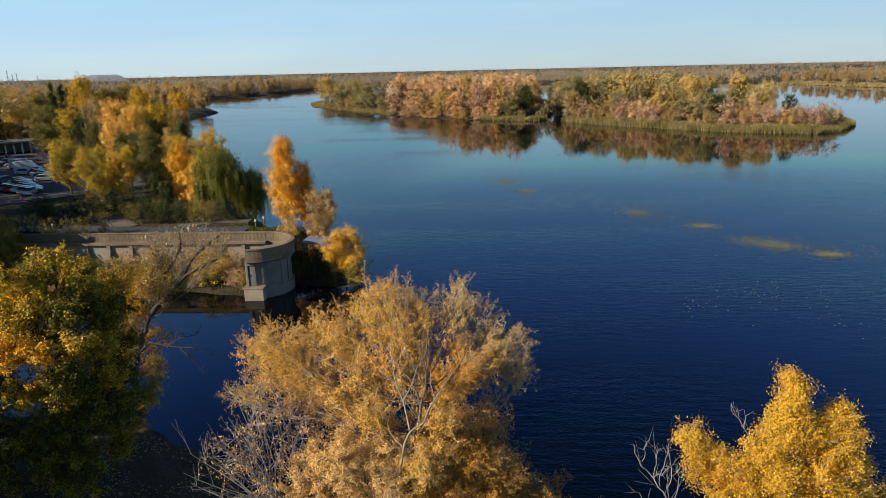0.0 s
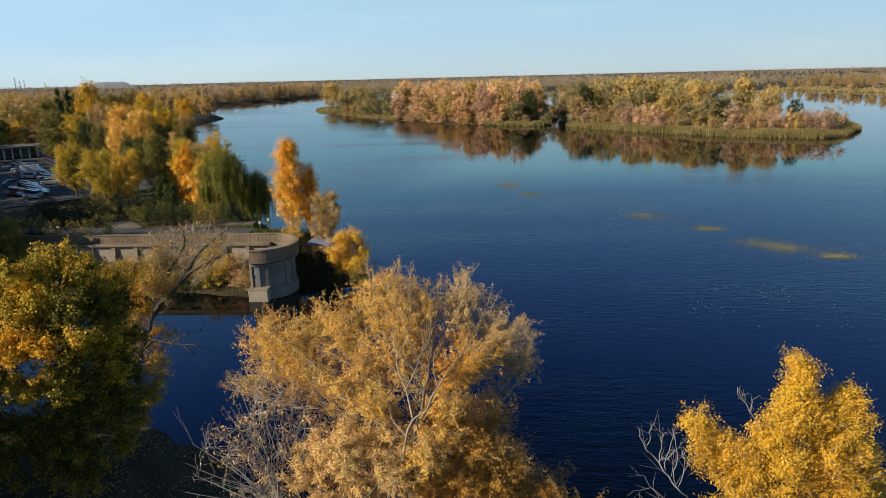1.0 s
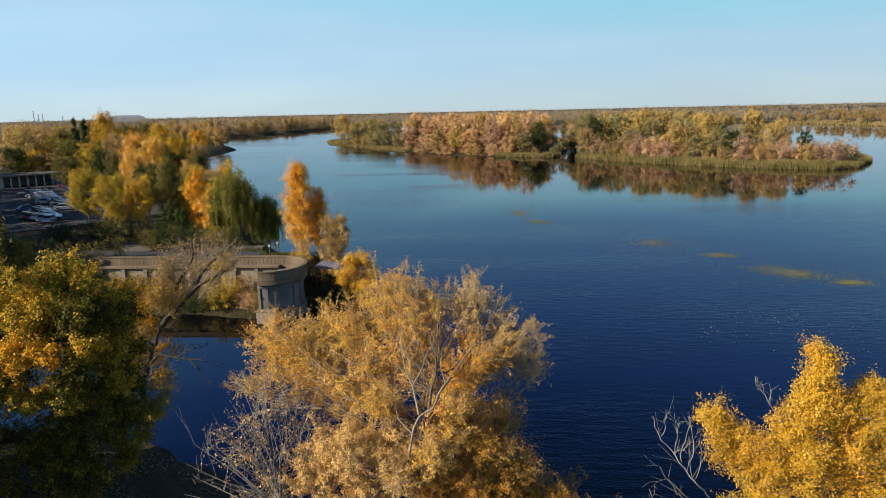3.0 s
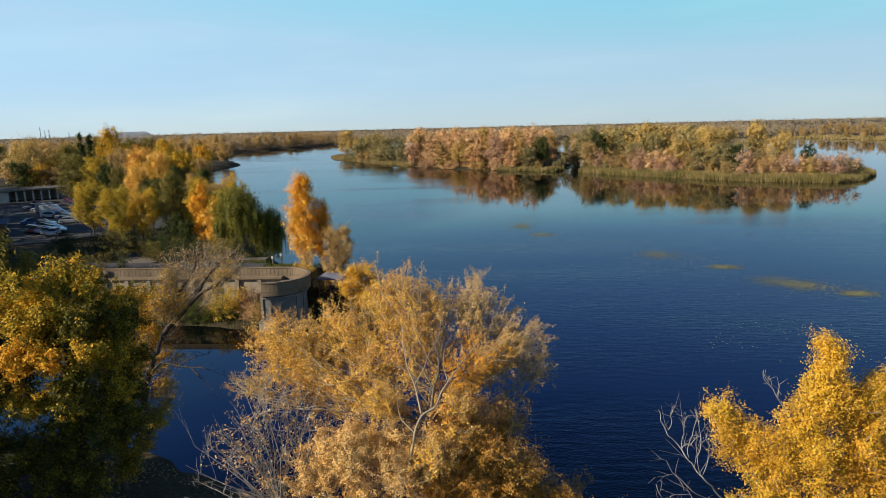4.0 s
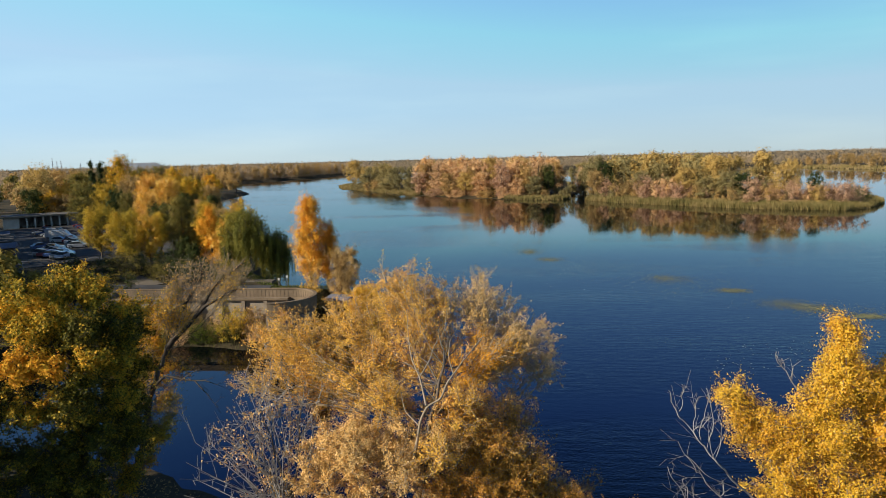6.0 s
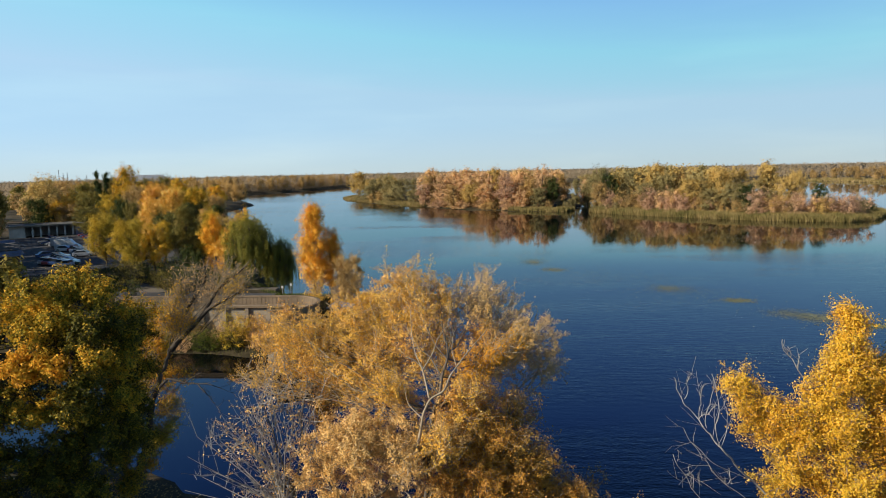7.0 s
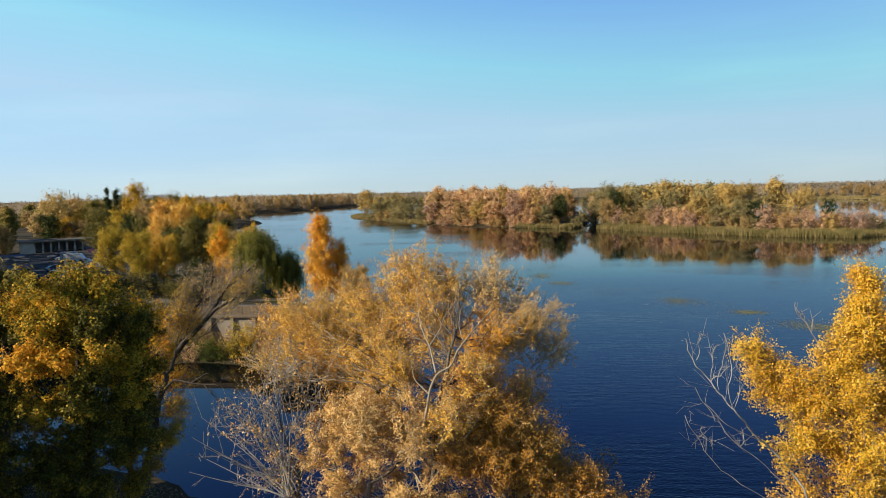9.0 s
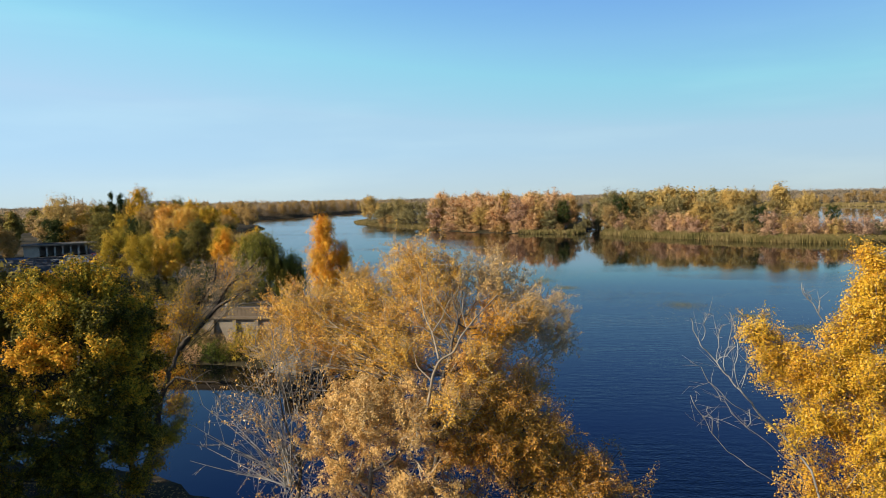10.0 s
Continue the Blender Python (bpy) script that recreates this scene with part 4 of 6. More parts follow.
near_tree("poplar_tree", 13, B, [B, (-4.4, 19.9, 4.0), (-4.2, 20.3, 8.8), (-4.1, 20.4, 12.4)], [
    ((-4.2, 20.4, 14.3), (1.9, 1.3, 1.4), 1.3), ((-1.8, 20.4, 14.5), (1.6, 1.2, 1.3), 1.0), ((-5.5, 20.9, 12.8), (1.6, 1.3, 1.4), 0.8), ((-2.6, 20.2, 12.2), (1.8, 1.4, 1.7), 1.0), ((-4.0, 19.9, 10.4), (2.2, 1.4, 1.7), 0.9)],
    "golden poplar crown full of small dry leaves", r_base=0.24, subs=26, twigs=9, leaves=92000, size=0.030, leaf_tri=True, leafmat=TAN, bark=BARK, twig_bark=BARK_TAN, twig_len=0.64, spread=0.055, twig_r=0.0105, bias=1.3)
# half-bare shrub with grey twigs
B = (-7.3, 21.8, 1.4)
near_tree("bare_tree", 14, B, [B, (-7.2, 21.7, 2.8), (-7.0, 21.6, 8.2), (-6.7, 21.6, 11.9)], [
    ((-7.6, 21.6, 14.7), (1.6, 1.3, 1.3), 0.5), ((-6.2, 22.1, 15.3), (1.3, 1.2, 1.3), 0.6), ((-8.4, 21.8, 13.6), (1.2, 1.1, 1.2), 0.3), ((-7.4, 21.4, 12.7), (1.8, 1.3, 1.4), 0.6), ((-5.9, 21.6, 13.4), (1.2, 1.1, 1.2), 0.6), ((-7.7, 21.6, 10.7), (1.9, 1.4, 1.6), 0.5)],
    "half-bare tree with pale grey twigs and few leaves", r_base=0.2, subs=13, twigs=6, leaves=3600, size=0.039, leaf_tri=True, leafmat=TAN, bark=BARK, twig_bark=BARK_PALE, twig_len=1.05, spread=0.07, twig_r=0.012)
# poplar at the water's edge, with a dead limb
B = (8.3, 16.8, 1.3)
near_tree("poplar_tree", 21, B, [B, (8.2, 16.7, 6.3), (8.0, 16.6, 11.5), (8.2, 16.8, 15.7), (8.4, 17.0, 18.6)], [
    ((8.35, 17.0, 18.85), (0.26, 0.3, 0.5), 0.4), ((8.35, 17.0, 18.3), (0.4, 0.4, 0.5), 0.7), ((8.3, 16.8, 17.9), (0.6, 0.55, 0.6), 1.0), ((9.8, 17.2, 17.9), (0.3, 0.4, 0.5), 0.6), ((9.9, 17.2, 17.3), (0.55, 0.6, 0.7), 1.0), ((10.2, 17.2, 16.2), (0.7, 0.8, 0.9), 1.0), ((9.2, 17.0, 17.5), (0.6, 0.6, 0.7), 1.0), ((9.3, 17.0, 16.4), (0.9, 0.8, 0.8), 1.2),
    ((5.95, 17.1, 17.3), (0.28, 0.3, 0.45), 0.5), ((6.1, 17.0, 16.6), (0.4, 0.4, 0.5), 0.6), ((6.75, 16.8, 16.8), (0.3, 0.35, 0.3), 0.35), ((7.2, 16.8, 16.4), (0.6, 0.6, 0.6), 0.9), ((7.8, 16.8, 17.3), (0.5, 0.5, 0.5), 0.8), ((8.1, 16.8, 16.4), (0.8, 0.7, 0.8), 1.2),
    ((6.8, 16.4, 15.5), (0.9, 0.8, 0.8), 1.0), ((8.3, 16.4, 15.2), (1.2, 1.0, 1.0), 1.3), ((9.8, 16.8, 15.0), (1.1, 1.0, 1.1), 1.1), ((7.2, 16.2, 13.9), (1.3, 1.1, 1.1), 1.1), ((9.0, 16.2, 13.5), (1.4, 1.2, 1.2), 1.1)],
    "bright golden poplar with dense small leaves at the water's edge", r_base=0.26, limb_r=0.16, subs=26, twigs=9, leaves=175000, size=0.0255, leaf_tri=True, leafmat=YELLOW, bark=BARK, twig_bark=BARK_TWIG, twig_len=0.34, spread=0.075, twig_r=0.006, bias=1.1)
B = (11.1, 18.2, 0.8)
near_tree("poplar_tree", 22, B, [B, (10.9, 18.1, 6.3), (10.5, 18.0, 12.6), (10.4, 18.0, 14.7)], [
    ((10.4, 18.0, 15.6), (0.7, 0.7, 0.7), 1.0), ((11.1, 18.1, 15.1), (0.9, 0.8, 0.9), 1.0), ((10.5, 17.9, 14.4), (1.2, 1.1, 1.3), 1.0), ((11.8, 18.1, 13.6), (1.3, 1.1, 1.4), 1.0)],
    "slender golden poplar beside the larger one", r_base=0.2, subs=24, twigs=8, leaves=34000, size=0.032, leaf_tri=True, leafmat=GOLD, bark=BARK, twig_len=0.5, spread=0.08, twig_r=0.006)


def dead_limbs(name, seed, base, limbs, label, bark=BARK_PALE, twigs=9, r=0.07, side=None, thin=1.0):
    """Leafless limbs with bare side twigs."""
    rng = np.random.default_rng(seed)
    verts, quads = [], []
    b = np.asarray(base, float)
    for i_limb, pts in enumerate(limbs):
        p = np.asarray(pts, float) - b
        fine = np.concatenate([bez(p[i], (p[i] + p[i + 1]) / 2 + rng.normal(size=3) * 0.06, p[i + 1], 5)[: (5 if i == len(p) - 2 else 4)] for i in range(len(p) - 1)])
        tube(fine, r if i_limb == 0 or not side else side, 0.008, 5, verts, quads)
        way = p[-1] - p[0]
        ln = np.linalg.norm(way)
        for _ in range(twigs):
            k = rng.integers(len(fine) // 4, len(fine))
            e = way / ln * 0.5 + rng.normal(size=3) * 0.5 + np.array([0, 0, 0.35])
            e *= rng.uniform(0.25, 0.6) * min(ln * 0.35, 1.6)
            s = bez(fine[k], fine[k] + e * 0.5 + rng.normal(size=3) * 0.05, fine[k] + e, 5)
            tube(s, 0.009 * thin, 0.004 * thin, 3, verts, quads)
            for _ in range(3):
                o = s[rng.integers(1, 5)]
                f = e * 0.4 + rng.normal(size=3) * 0.12
                tube(np.array([o, o + f * 0.5, o + f]), 0.007 * thin, 0.003 * thin, 3, verts, quads)
    ob = new(name)
    ob.matrix_basis = pose(*base)
    tagged(ob, label, "tree")
    child("trunk", make_mesh("trunk", np.concatenate(verts), [np.concatenate(quads)], bark, True), ob)
    return ob


DEAD = [
    [(7.6, 16.2, 1.2), (7.5, 16.1, 7.3), (7.2, 16.0, 12.6), (6.7, 15.9, 14.5), (6.33, 15.9, 15.03), (5.87, 15.9, 15.5), (5.37, 15.75, 16.06), (5.08, 15.6, 16.38), (4.89, 15.75, 16.63), (4.69, 15.9, 16.89), (4.44, 15.9, 17.18), (4.31, 15.9, 17.37), (4.18, 15.9, 17.61), (4.12, 15.9, 17.87)],
    [(5.08, 15.6, 16.38), (5.2, 15.6, 16.78), (5.21, 15.6, 17.16)], [(5.08, 15.6, 16.38), (4.92, 15.5, 16.94), (4.98, 15.5, 17.39), (4.94, 15.5, 17.58), (4.81, 15.5, 18.08)], [(4.69, 15.9, 16.89), (4.85, 15.8, 17.05), (5.05, 15.8, 17.28)],
    [(4.83, 15.8, 16.74), (4.92, 15.9, 17.25), (5.01, 15.9, 17.64)], [(4.69, 15.9, 16.89), (4.76, 16.0, 17.21), (4.8, 16.0, 17.67)]]
DEAD += [
    [(4.36, 15.9, 17.37), (4.43, 15.9, 17.66), (4.46, 15.9, 17.89)], [(5.69, 15.6, 15.66), (4.98, 15.3, 16.07), (4.6, 15.25, 16.4), (4.34, 15.25, 16.64), (4.16, 15.2, 16.98)],
    [(6.4, 15.6, 14.4), (5.81, 15.4, 15.07), (5.44, 15.3, 15.44), (5.09, 15.25, 15.69), (4.79, 15.25, 15.99), (4.58, 15.25, 16.24), (4.36, 15.25, 16.62)], [(5.09, 15.25, 15.69), (5.16, 15.2, 15.87), (5.14, 15.2, 16.09)],
    [(6.6, 15.7, 13.8), (5.13, 15.3, 14.85), (4.74, 15.3, 15.14), (4.37, 15.27, 15.59), (4.14, 15.27, 16.01), (3.97, 15.27, 16.36)], [(4.41, 15.27, 15.56), (4.39, 15.2, 15.91), (4.3, 15.2, 16.13)]]
dead_limbs("dead_tree", 31, (7.6, 16.2, 1.2), DEAD, "leafless grey limbs of a dead tree beside the poplar", r=0.036, twigs=4, side=0.009, thin=0.6)
dead_limbs("dead_branch", 32, (7.18, 16.8, 17.77), [[(7.5, 16.8, 17.2), (7.18, 16.8, 17.77), (7.04, 16.8, 18.04), (6.84, 16.8, 18.24), (6.8, 16.8, 18.5)], [(7.18, 16.8, 17.77), (7.2, 16.8, 18.1)]], "small leafless grey branch in the poplar's crown", r=0.015, twigs=3, side=0.01)
# pale bare branches fanning out of the half-bare tree
FAN = [(-9.99, 21.0, 13.45), (-9.77, 21.3, 14.0), (-9.32, 21.6, 13.75), (-8.7, 21.0, 14.8), (-8.28, 21.3, 15.46), (-8.04, 21.6, 16.03), (-7.28, 21.0, 16.12), (-6.86, 21.3, 15.47), (-9.9, 21.6, 12.49), (-10.17, 21.0, 12.28), (-9.0, 20.8, 12.9), (-7.8, 20.8, 13.9)]
dead_limbs("bare_tree", 33, (-6.97, 21.3, 1.2), [[(-6.97, 21.3, 1.2), (-6.9, 21.3, 6.5), (-6.97, 21.3, 11.31)]] + [[(-6.97, 21.3, 11.31), (-6.97 * 0.55 + 0.45 * x + 0.25, 21.4, 11.31 * 0.5 + 0.5 * z - 0.2), (x, y, z)] for x, y, z in FAN],
           "bare bush of pale grey branches among the poplars", bark=BARK_PALE, r=0.06, twigs=10, side=0.035, thin=1.5)

# broad tree with green and yellow leaves over the near bank
B = (-24.6, 35.7, 1.9)
near_tree("broadleaf_tree", 41, B, [B, (-24.1, 35.5, 2.2), (-23.6, 35.1, 6.9), (-23.2, 34.5, 11.6), (-22.7, 34.2, 15.3)], [
    ((-24.4, 34.0, 16.6), (1.5, 1.4, 1.0), 0.9, OAKGOLD), ((-23.6, 36.0, 16.7), (1.6, 1.5, 1.0), 0.9, OAKGOLD), ((-22.2, 36.0, 16.1), (1.2, 1.2, 0.9), 0.6, OAKGOLD), ((-27.0, 34.0, 16.0), (2.4, 2.2, 1.6), 1.0, OAKGOLD), ((-24.8, 33.0, 14.9), (1.4, 1.2, 0.9), 0.7, OAKGOLD), ((-23.3, 33.5, 15.3), (1.3, 1.2, 0.9), 0.7, OAKGOLD), ((-21.5, 33.0, 14.8), (0.9, 0.9, 0.8), 0.4), ((-21.6, 35.0, 14.4), (1.2, 1.2, 0.9), 0.5),
    ((-20.7, 36.0, 13.7), (1.1, 1.2, 0.9), 0.4), ((-24.2, 31.8, 13.1), (1.4, 1.1, 0.8), 0.8, TURNED), ((-22.5, 32.0, 13.0), (0.9, 0.8, 0.5), 0.35, TURNED), ((-21.7, 32.5, 11.9), (1.2, 1.1, 0.9), 0.5), ((-20.9, 33.0, 13.2), (0.9, 0.9, 0.8), 0.35, OAKGOLD), ((-20.9, 35.0, 12.3), (1.2, 1.1, 0.9), 0.5, OAKGOLD), ((-20.5, 35.0, 10.8), (1.2, 1.1, 0.9), 0.5, OAKGOLD)] + [
    ((-24.1, 32.0, 10.9), (1.6, 1.3, 1.0), 0.7, OAKGOLD), ((-21.9, 32.0, 10.6), (1.2, 1.0, 0.9), 0.45), ((-21.4, 34.0, 9.6), (1.4, 1.2, 1.0), 0.6), ((-26.5, 32.3, 11.1), (2.4, 2.0, 1.6), 0.8), ((-22.2, 33.5, 8.6), (2.0, 1.8, 1.5), 0.8), ((-20.9, 35.8, 7.6), (1.8, 1.8, 1.5), 0.6), ((-26.3, 33.5, 7.3), (3.2, 2.6, 2.2), 1.3), ((-28.8, 32.3, 5.2), (3.0, 2.6, 2.4), 1.2), ((-29.2, 32.3, 8.7), (2.6, 2.4, 2.0), 1.0),
    ((-24.1, 33.0, 7.6), (2.0, 1.7, 1.7), 0.9), ((-22.5, 33.5, 5.9), (2.0, 1.7, 1.6), 0.8), ((-23.6, 33.7, 4.6), (2.6, 2.3, 1.9), 0.8), ((-30.0, 33.9, 11.6), (2.6, 2.4, 2.4), 0.9), ((-23.6, 35.0, 13.4), (2.2, 1.6, 1.6), 0.8), ((-25.6, 35.2, 13.2), (2.2, 1.6, 1.8), 0.8), ((-23.0, 34.6, 10.6), (2.2, 1.6, 1.6), 0.8),
    ((-21.4, 37.0, 14.9), (0.9, 1.0, 0.9), 0.35, OAKGOLD), ((-21.1, 38.0, 13.6), (0.9, 1.0, 0.8), 0.35), ((-21.3, 37.0, 12.5), (0.8, 0.9, 0.8), 0.3, OAKGOLD), ((-21.3, 38.8, 11.3), (0.9, 1.0, 0.8), 0.35), ((-21.5, 37.0, 10.5), (0.9, 0.9, 0.8), 0.3), ((-21.5, 38.3, 9.0), (1.0, 1.0, 0.9), 0.35), ((-21.5, 36.0, 8.5), (1.0, 1.0, 0.9), 0.35), ((-21.7, 35.0, 11.9), (0.9, 0.9, 0.8), 0.3), ((-21.6, 38.0, 6.7), (1.1, 1.0, 1.0), 0.4)],
    "broad tree with dark green and yellow turning leaves", r_base=0.45, limb_r=0.22, subs=17, twigs=9, leaves=150000, size=0.078, leaf_tri=True, leafmat=OAKLEAF, bark=BARK_DARK, twig_len=0.6, spread=0.11, twig_r=0.01, bias=1.5)

# dark green tree with turning leaves between the broad tree and the creek
B = (-24.3, 40.0, 1.0)
near_tree("creekside_tree", 43, B, [B, (-24.2, 40.0, 4.0), (-24.1, 40.0, 8.5), (-24.3, 40.2, 12.5)], [
    ((-24.0, 40.0, 13.7), (1.04, 1.04, 0.90), 1.00), ((-23.5, 41.0, 14.0), (1.07, 1.07, 0.93), 0.90), ((-24.8, 45.5, 12.9), (1.19, 1.19, 1.03), 0.80), ((-23.8, 46.0, 12.1), (0.82, 0.82, 0.71), 0.40, OAKGOLD), ((-23.3, 39.5, 12.3), (1.03, 1.03, 0.89), 1.00), ((-25.4, 45.0, 11.0), (1.18, 1.18, 1.02), 0.90), ((-24.4, 45.5, 10.2), (0.81, 0.81, 0.70), 0.50, OAKGOLD),
    ((-23.0, 39.5, 10.5), (0.87, 0.87, 0.75), 0.60, OAKGOLD), ((-25.2, 45.0, 8.6), (0.99, 0.99, 0.85), 0.60, OAKGOLD), ((-23.8, 45.5, 8.2), (0.81, 0.81, 0.70), 0.30, OAKGOLD), ((-22.5, 45.5, 8.5), (0.81, 0.81, 0.70), 0.15, OAKGOLD), ((-23.6, 45.0, 6.5), (0.80, 0.80, 0.69), 0.40, OAKGOLD), ((-25.5, 44.5, 6.7), (0.80, 0.80, 0.69), 0.50), ((-23.3, 39.0, 8.9), (0.86, 0.86, 0.74), 0.70),
    ((-23.3, 44.8, 4.9), (0.80, 0.80, 0.69), 0.35, LIME), ((-22.5, 42.2, 4.8), (0.75, 0.75, 0.65), 0.35, LIME), ((-24.2, 41.8, 5.2), (0.75, 0.75, 0.65), 0.40, LIME), ((-23.3, 38.5, 7.2), (0.85, 0.85, 0.73), 0.70), ((-23.8, 42.5, 3.3), (0.76, 0.76, 0.66), 0.30), ((-23.6, 38.5, 5.3), (1.01, 1.01, 0.87), 0.80), ((-23.2, 38.5, 3.6), (1.01, 1.01, 0.87), 0.80)],
    "dark green tree with ochre turning leaves above the creek", r_base=0.26, limb_r=0.14, subs=15, twigs=8, leaves=48000, size=0.062, leaf_tri=True, leafmat=OAKLEAF, bark=BARK_DARK, twig_len=0.6, spread=0.11, twig_r=0.009, bias=1.4)

# leaning, mostly bare tree by the creek
B = (-25.4, 43.0, 0.6)
near_tree("leaning_tree", 51, B, [B, (-24.6, 43.0, 3.5), (-24.1, 43.2, 5.9), (-23.5, 43.4, 8.3), (-22.9, 43.6, 9.8), (-22.6, 43.8, 10.6)], [
    ((-21.6, 44.0, 15.8), (0.9, 0.9, 0.9), 0.10, TAN), ((-20.8, 44.2, 16.1), (0.9, 0.8, 0.8), 0.06, TAN), ((-19.8, 44.0, 16.0), (1.0, 0.9, 0.9), 0.08, TAN), ((-18.5, 44.0, 16.3), (1.0, 0.9, 0.8), 0.05, TAN), ((-17.5, 44.0, 16.4), (1.0, 0.9, 0.8), 0.05, TAN), ((-16.9, 43.8, 15.6), (0.7, 0.8, 0.8), 0.05, TAN), ((-18.5, 44.0, 15.3), (1.0, 0.8, 0.8), 0.05, TAN), ((-20.0, 44.0, 14.9), (1.0, 0.8, 0.8), 0.08, TAN),
    ((-21.8, 43.6, 14.6), (0.7, 0.7, 0.7), 0.35, OAKGOLD), ((-21.7, 43.6, 13.4), (0.7, 0.7, 0.7), 0.4, YELLOW), ((-20.9, 43.4, 12.9), (0.5, 0.5, 0.5), 0.2, OAKGOLD), ((-17.4, 43.6, 15.2), (0.6, 0.6, 0.5), 0.3, YELLOW), ((-22.5, 43.6, 12.8), (0.8, 0.8, 0.8), 0.3, OAKGOLD), ((-24.2, 43.6, 10.0), (0.8, 0.8, 0.8), 0.35, OAKGOLD), ((-24.6, 43.2, 7.8), (0.8, 0.8, 0.9), 0.35, OAKGOLD), ((-22.5, 43.4, 6.6), (0.7, 0.8, 0.9), 0.3, OAKGOLD), ((-24.0, 43.6, 4.6), (1.0, 0.9, 0.9), 0.4)],
    "leaning tree with a bare grey top and yellow lower leaves", r_base=0.34, subs=22, twigs=9, leaves=11000, size=0.052, leaf_tri=True, leafmat=LIME, bark=BARK_DARK, twig_bark=BARK_TWIG, twig_len=0.75, spread=0.1, twig_r=0.011, limb_r=0.10, bough_bark=BARK_DARK,
    boughs=[(0.24, [(-22.6, 43.8, 10.5), (-22.0, 43.7, 11.2), (-21.1, 43.7, 12.0), (-20.2, 43.7, 12.9), (-19.6, 43.6, 13.5), (-18.3, 43.5, 14.2), (-17.2, 43.4, 14.7)]), (0.16, [(-20.2, 43.7, 12.9), (-19.6, 43.8, 13.8), (-19.0, 43.9, 14.8), (-18.0, 44.0, 15.5), (-16.9, 44.0, 16.4)]),
            (0.16, [(-22.0, 43.7, 11.2), (-21.6, 43.8, 12.3), (-21.2, 43.9, 13.5), (-20.6, 44.0, 14.3), (-19.9, 44.2, 15.4), (-19.9, 44.2, 16.4)]), (0.13, [(-23.8, 43.2, 6.9), (-24.6, 43.0, 6.2), (-25.0, 42.8, 6.8)])])

dead_limbs("arching_branch", 52, (-23.6, 43.4, 7.8), [[(-23.6, 43.4, 7.8), (-22.6, 43.2, 8.7), (-21.3, 43.0, 8.5), (-19.6, 42.8, 8.5), (-18.0, 42.6, 8.0)], [(-21.3, 43.0, 8.5), (-20.0, 42.6, 9.3), (-18.8, 42.4, 9.6)], [(-20.4, 42.9, 8.5), (-19.4, 42.5, 7.7), (-18.6, 42.3, 6.8)]],
           "long bare limb arching over the creek from the leaning tree", bark=BARK_DARK, r=0.13, twigs=12, side=0.05, thin=1.6)

# unseen tall trees, added left of the view to shade the near bank
for sx, sy, sh in ((-44, 20, 21), (-41, 27, 18.5), (-46, 33, 18), (-52, 25, 21), (-38, 12, 20), (-49, 41, 16), (-34.5, 22.5, 14), (-36, 29.5, 13), (-31.5, 17.5, 13)):
    SHADE.append((sx, sy, sh))

# ---- stock of tree shapes for the banks and islands ----


def dome(rng, n, height, width, low, size=0.42, lean=0.0, point=0.0):
    """Lobes over the shell of an egg-shaped crown, and a few inside."""
    out = []
    half = height * (1 - low) / 2
    for i in range(n):
        up = -0.85 + 1.7 * (i + 0.5) / n
        a = i * 2.4 + rng.uniform(-0.5, 0.5)
        f = 0.62 if i % 4 else 0.15
        s = width * size * rng.uniform(0.75, 1.2)
        wide = math.sqrt(max(0.05, 1 - up * up)) * (1.12 if up < 0.1 else 0.95) * (1 - point * up)
        out.append(((width * f * wide * math.cos(a) + lean * up, width * f * wide * math.sin(a), height * low + half + half * 0.74 * up + rng.uniform(-0.3, 0.3)), (s, s, s * rng.uniform(0.75, 1.05)), rng.uniform(0.7, 1.25)))
    return out


def spray(rng, n, height, width, low, thick):
    """Upright, feathery lobes that fan out from the foot and close again towards the top."""
    out = []
    for i in range(n):
        up = (i + 0.5) / n
        a = i * 2.4 + rng.uniform(-0.6, 0.6)
        f = width * (0.35 + 0.65 * math.sin(math.pi * (0.12 + 0.76 * up))) * (0.95 if i % 3 else 0.35) * rng.uniform(0.75, 1.1)
        if up > 0.8:
            f *= 0.75
        t = thick * rng.uniform(0.75, 1.25)
        out.append(((f * math.cos(a), f * math.sin(a), height * (low + (1 - low) * (0.06 + 0.84 * up)) - t * 0.6 + rng.uniform(-0.5, 0.3)), (t, t, t * 1.9), rng.uniform(0.6, 1.2) * (1.15 - 0.5 * up)))
    return out


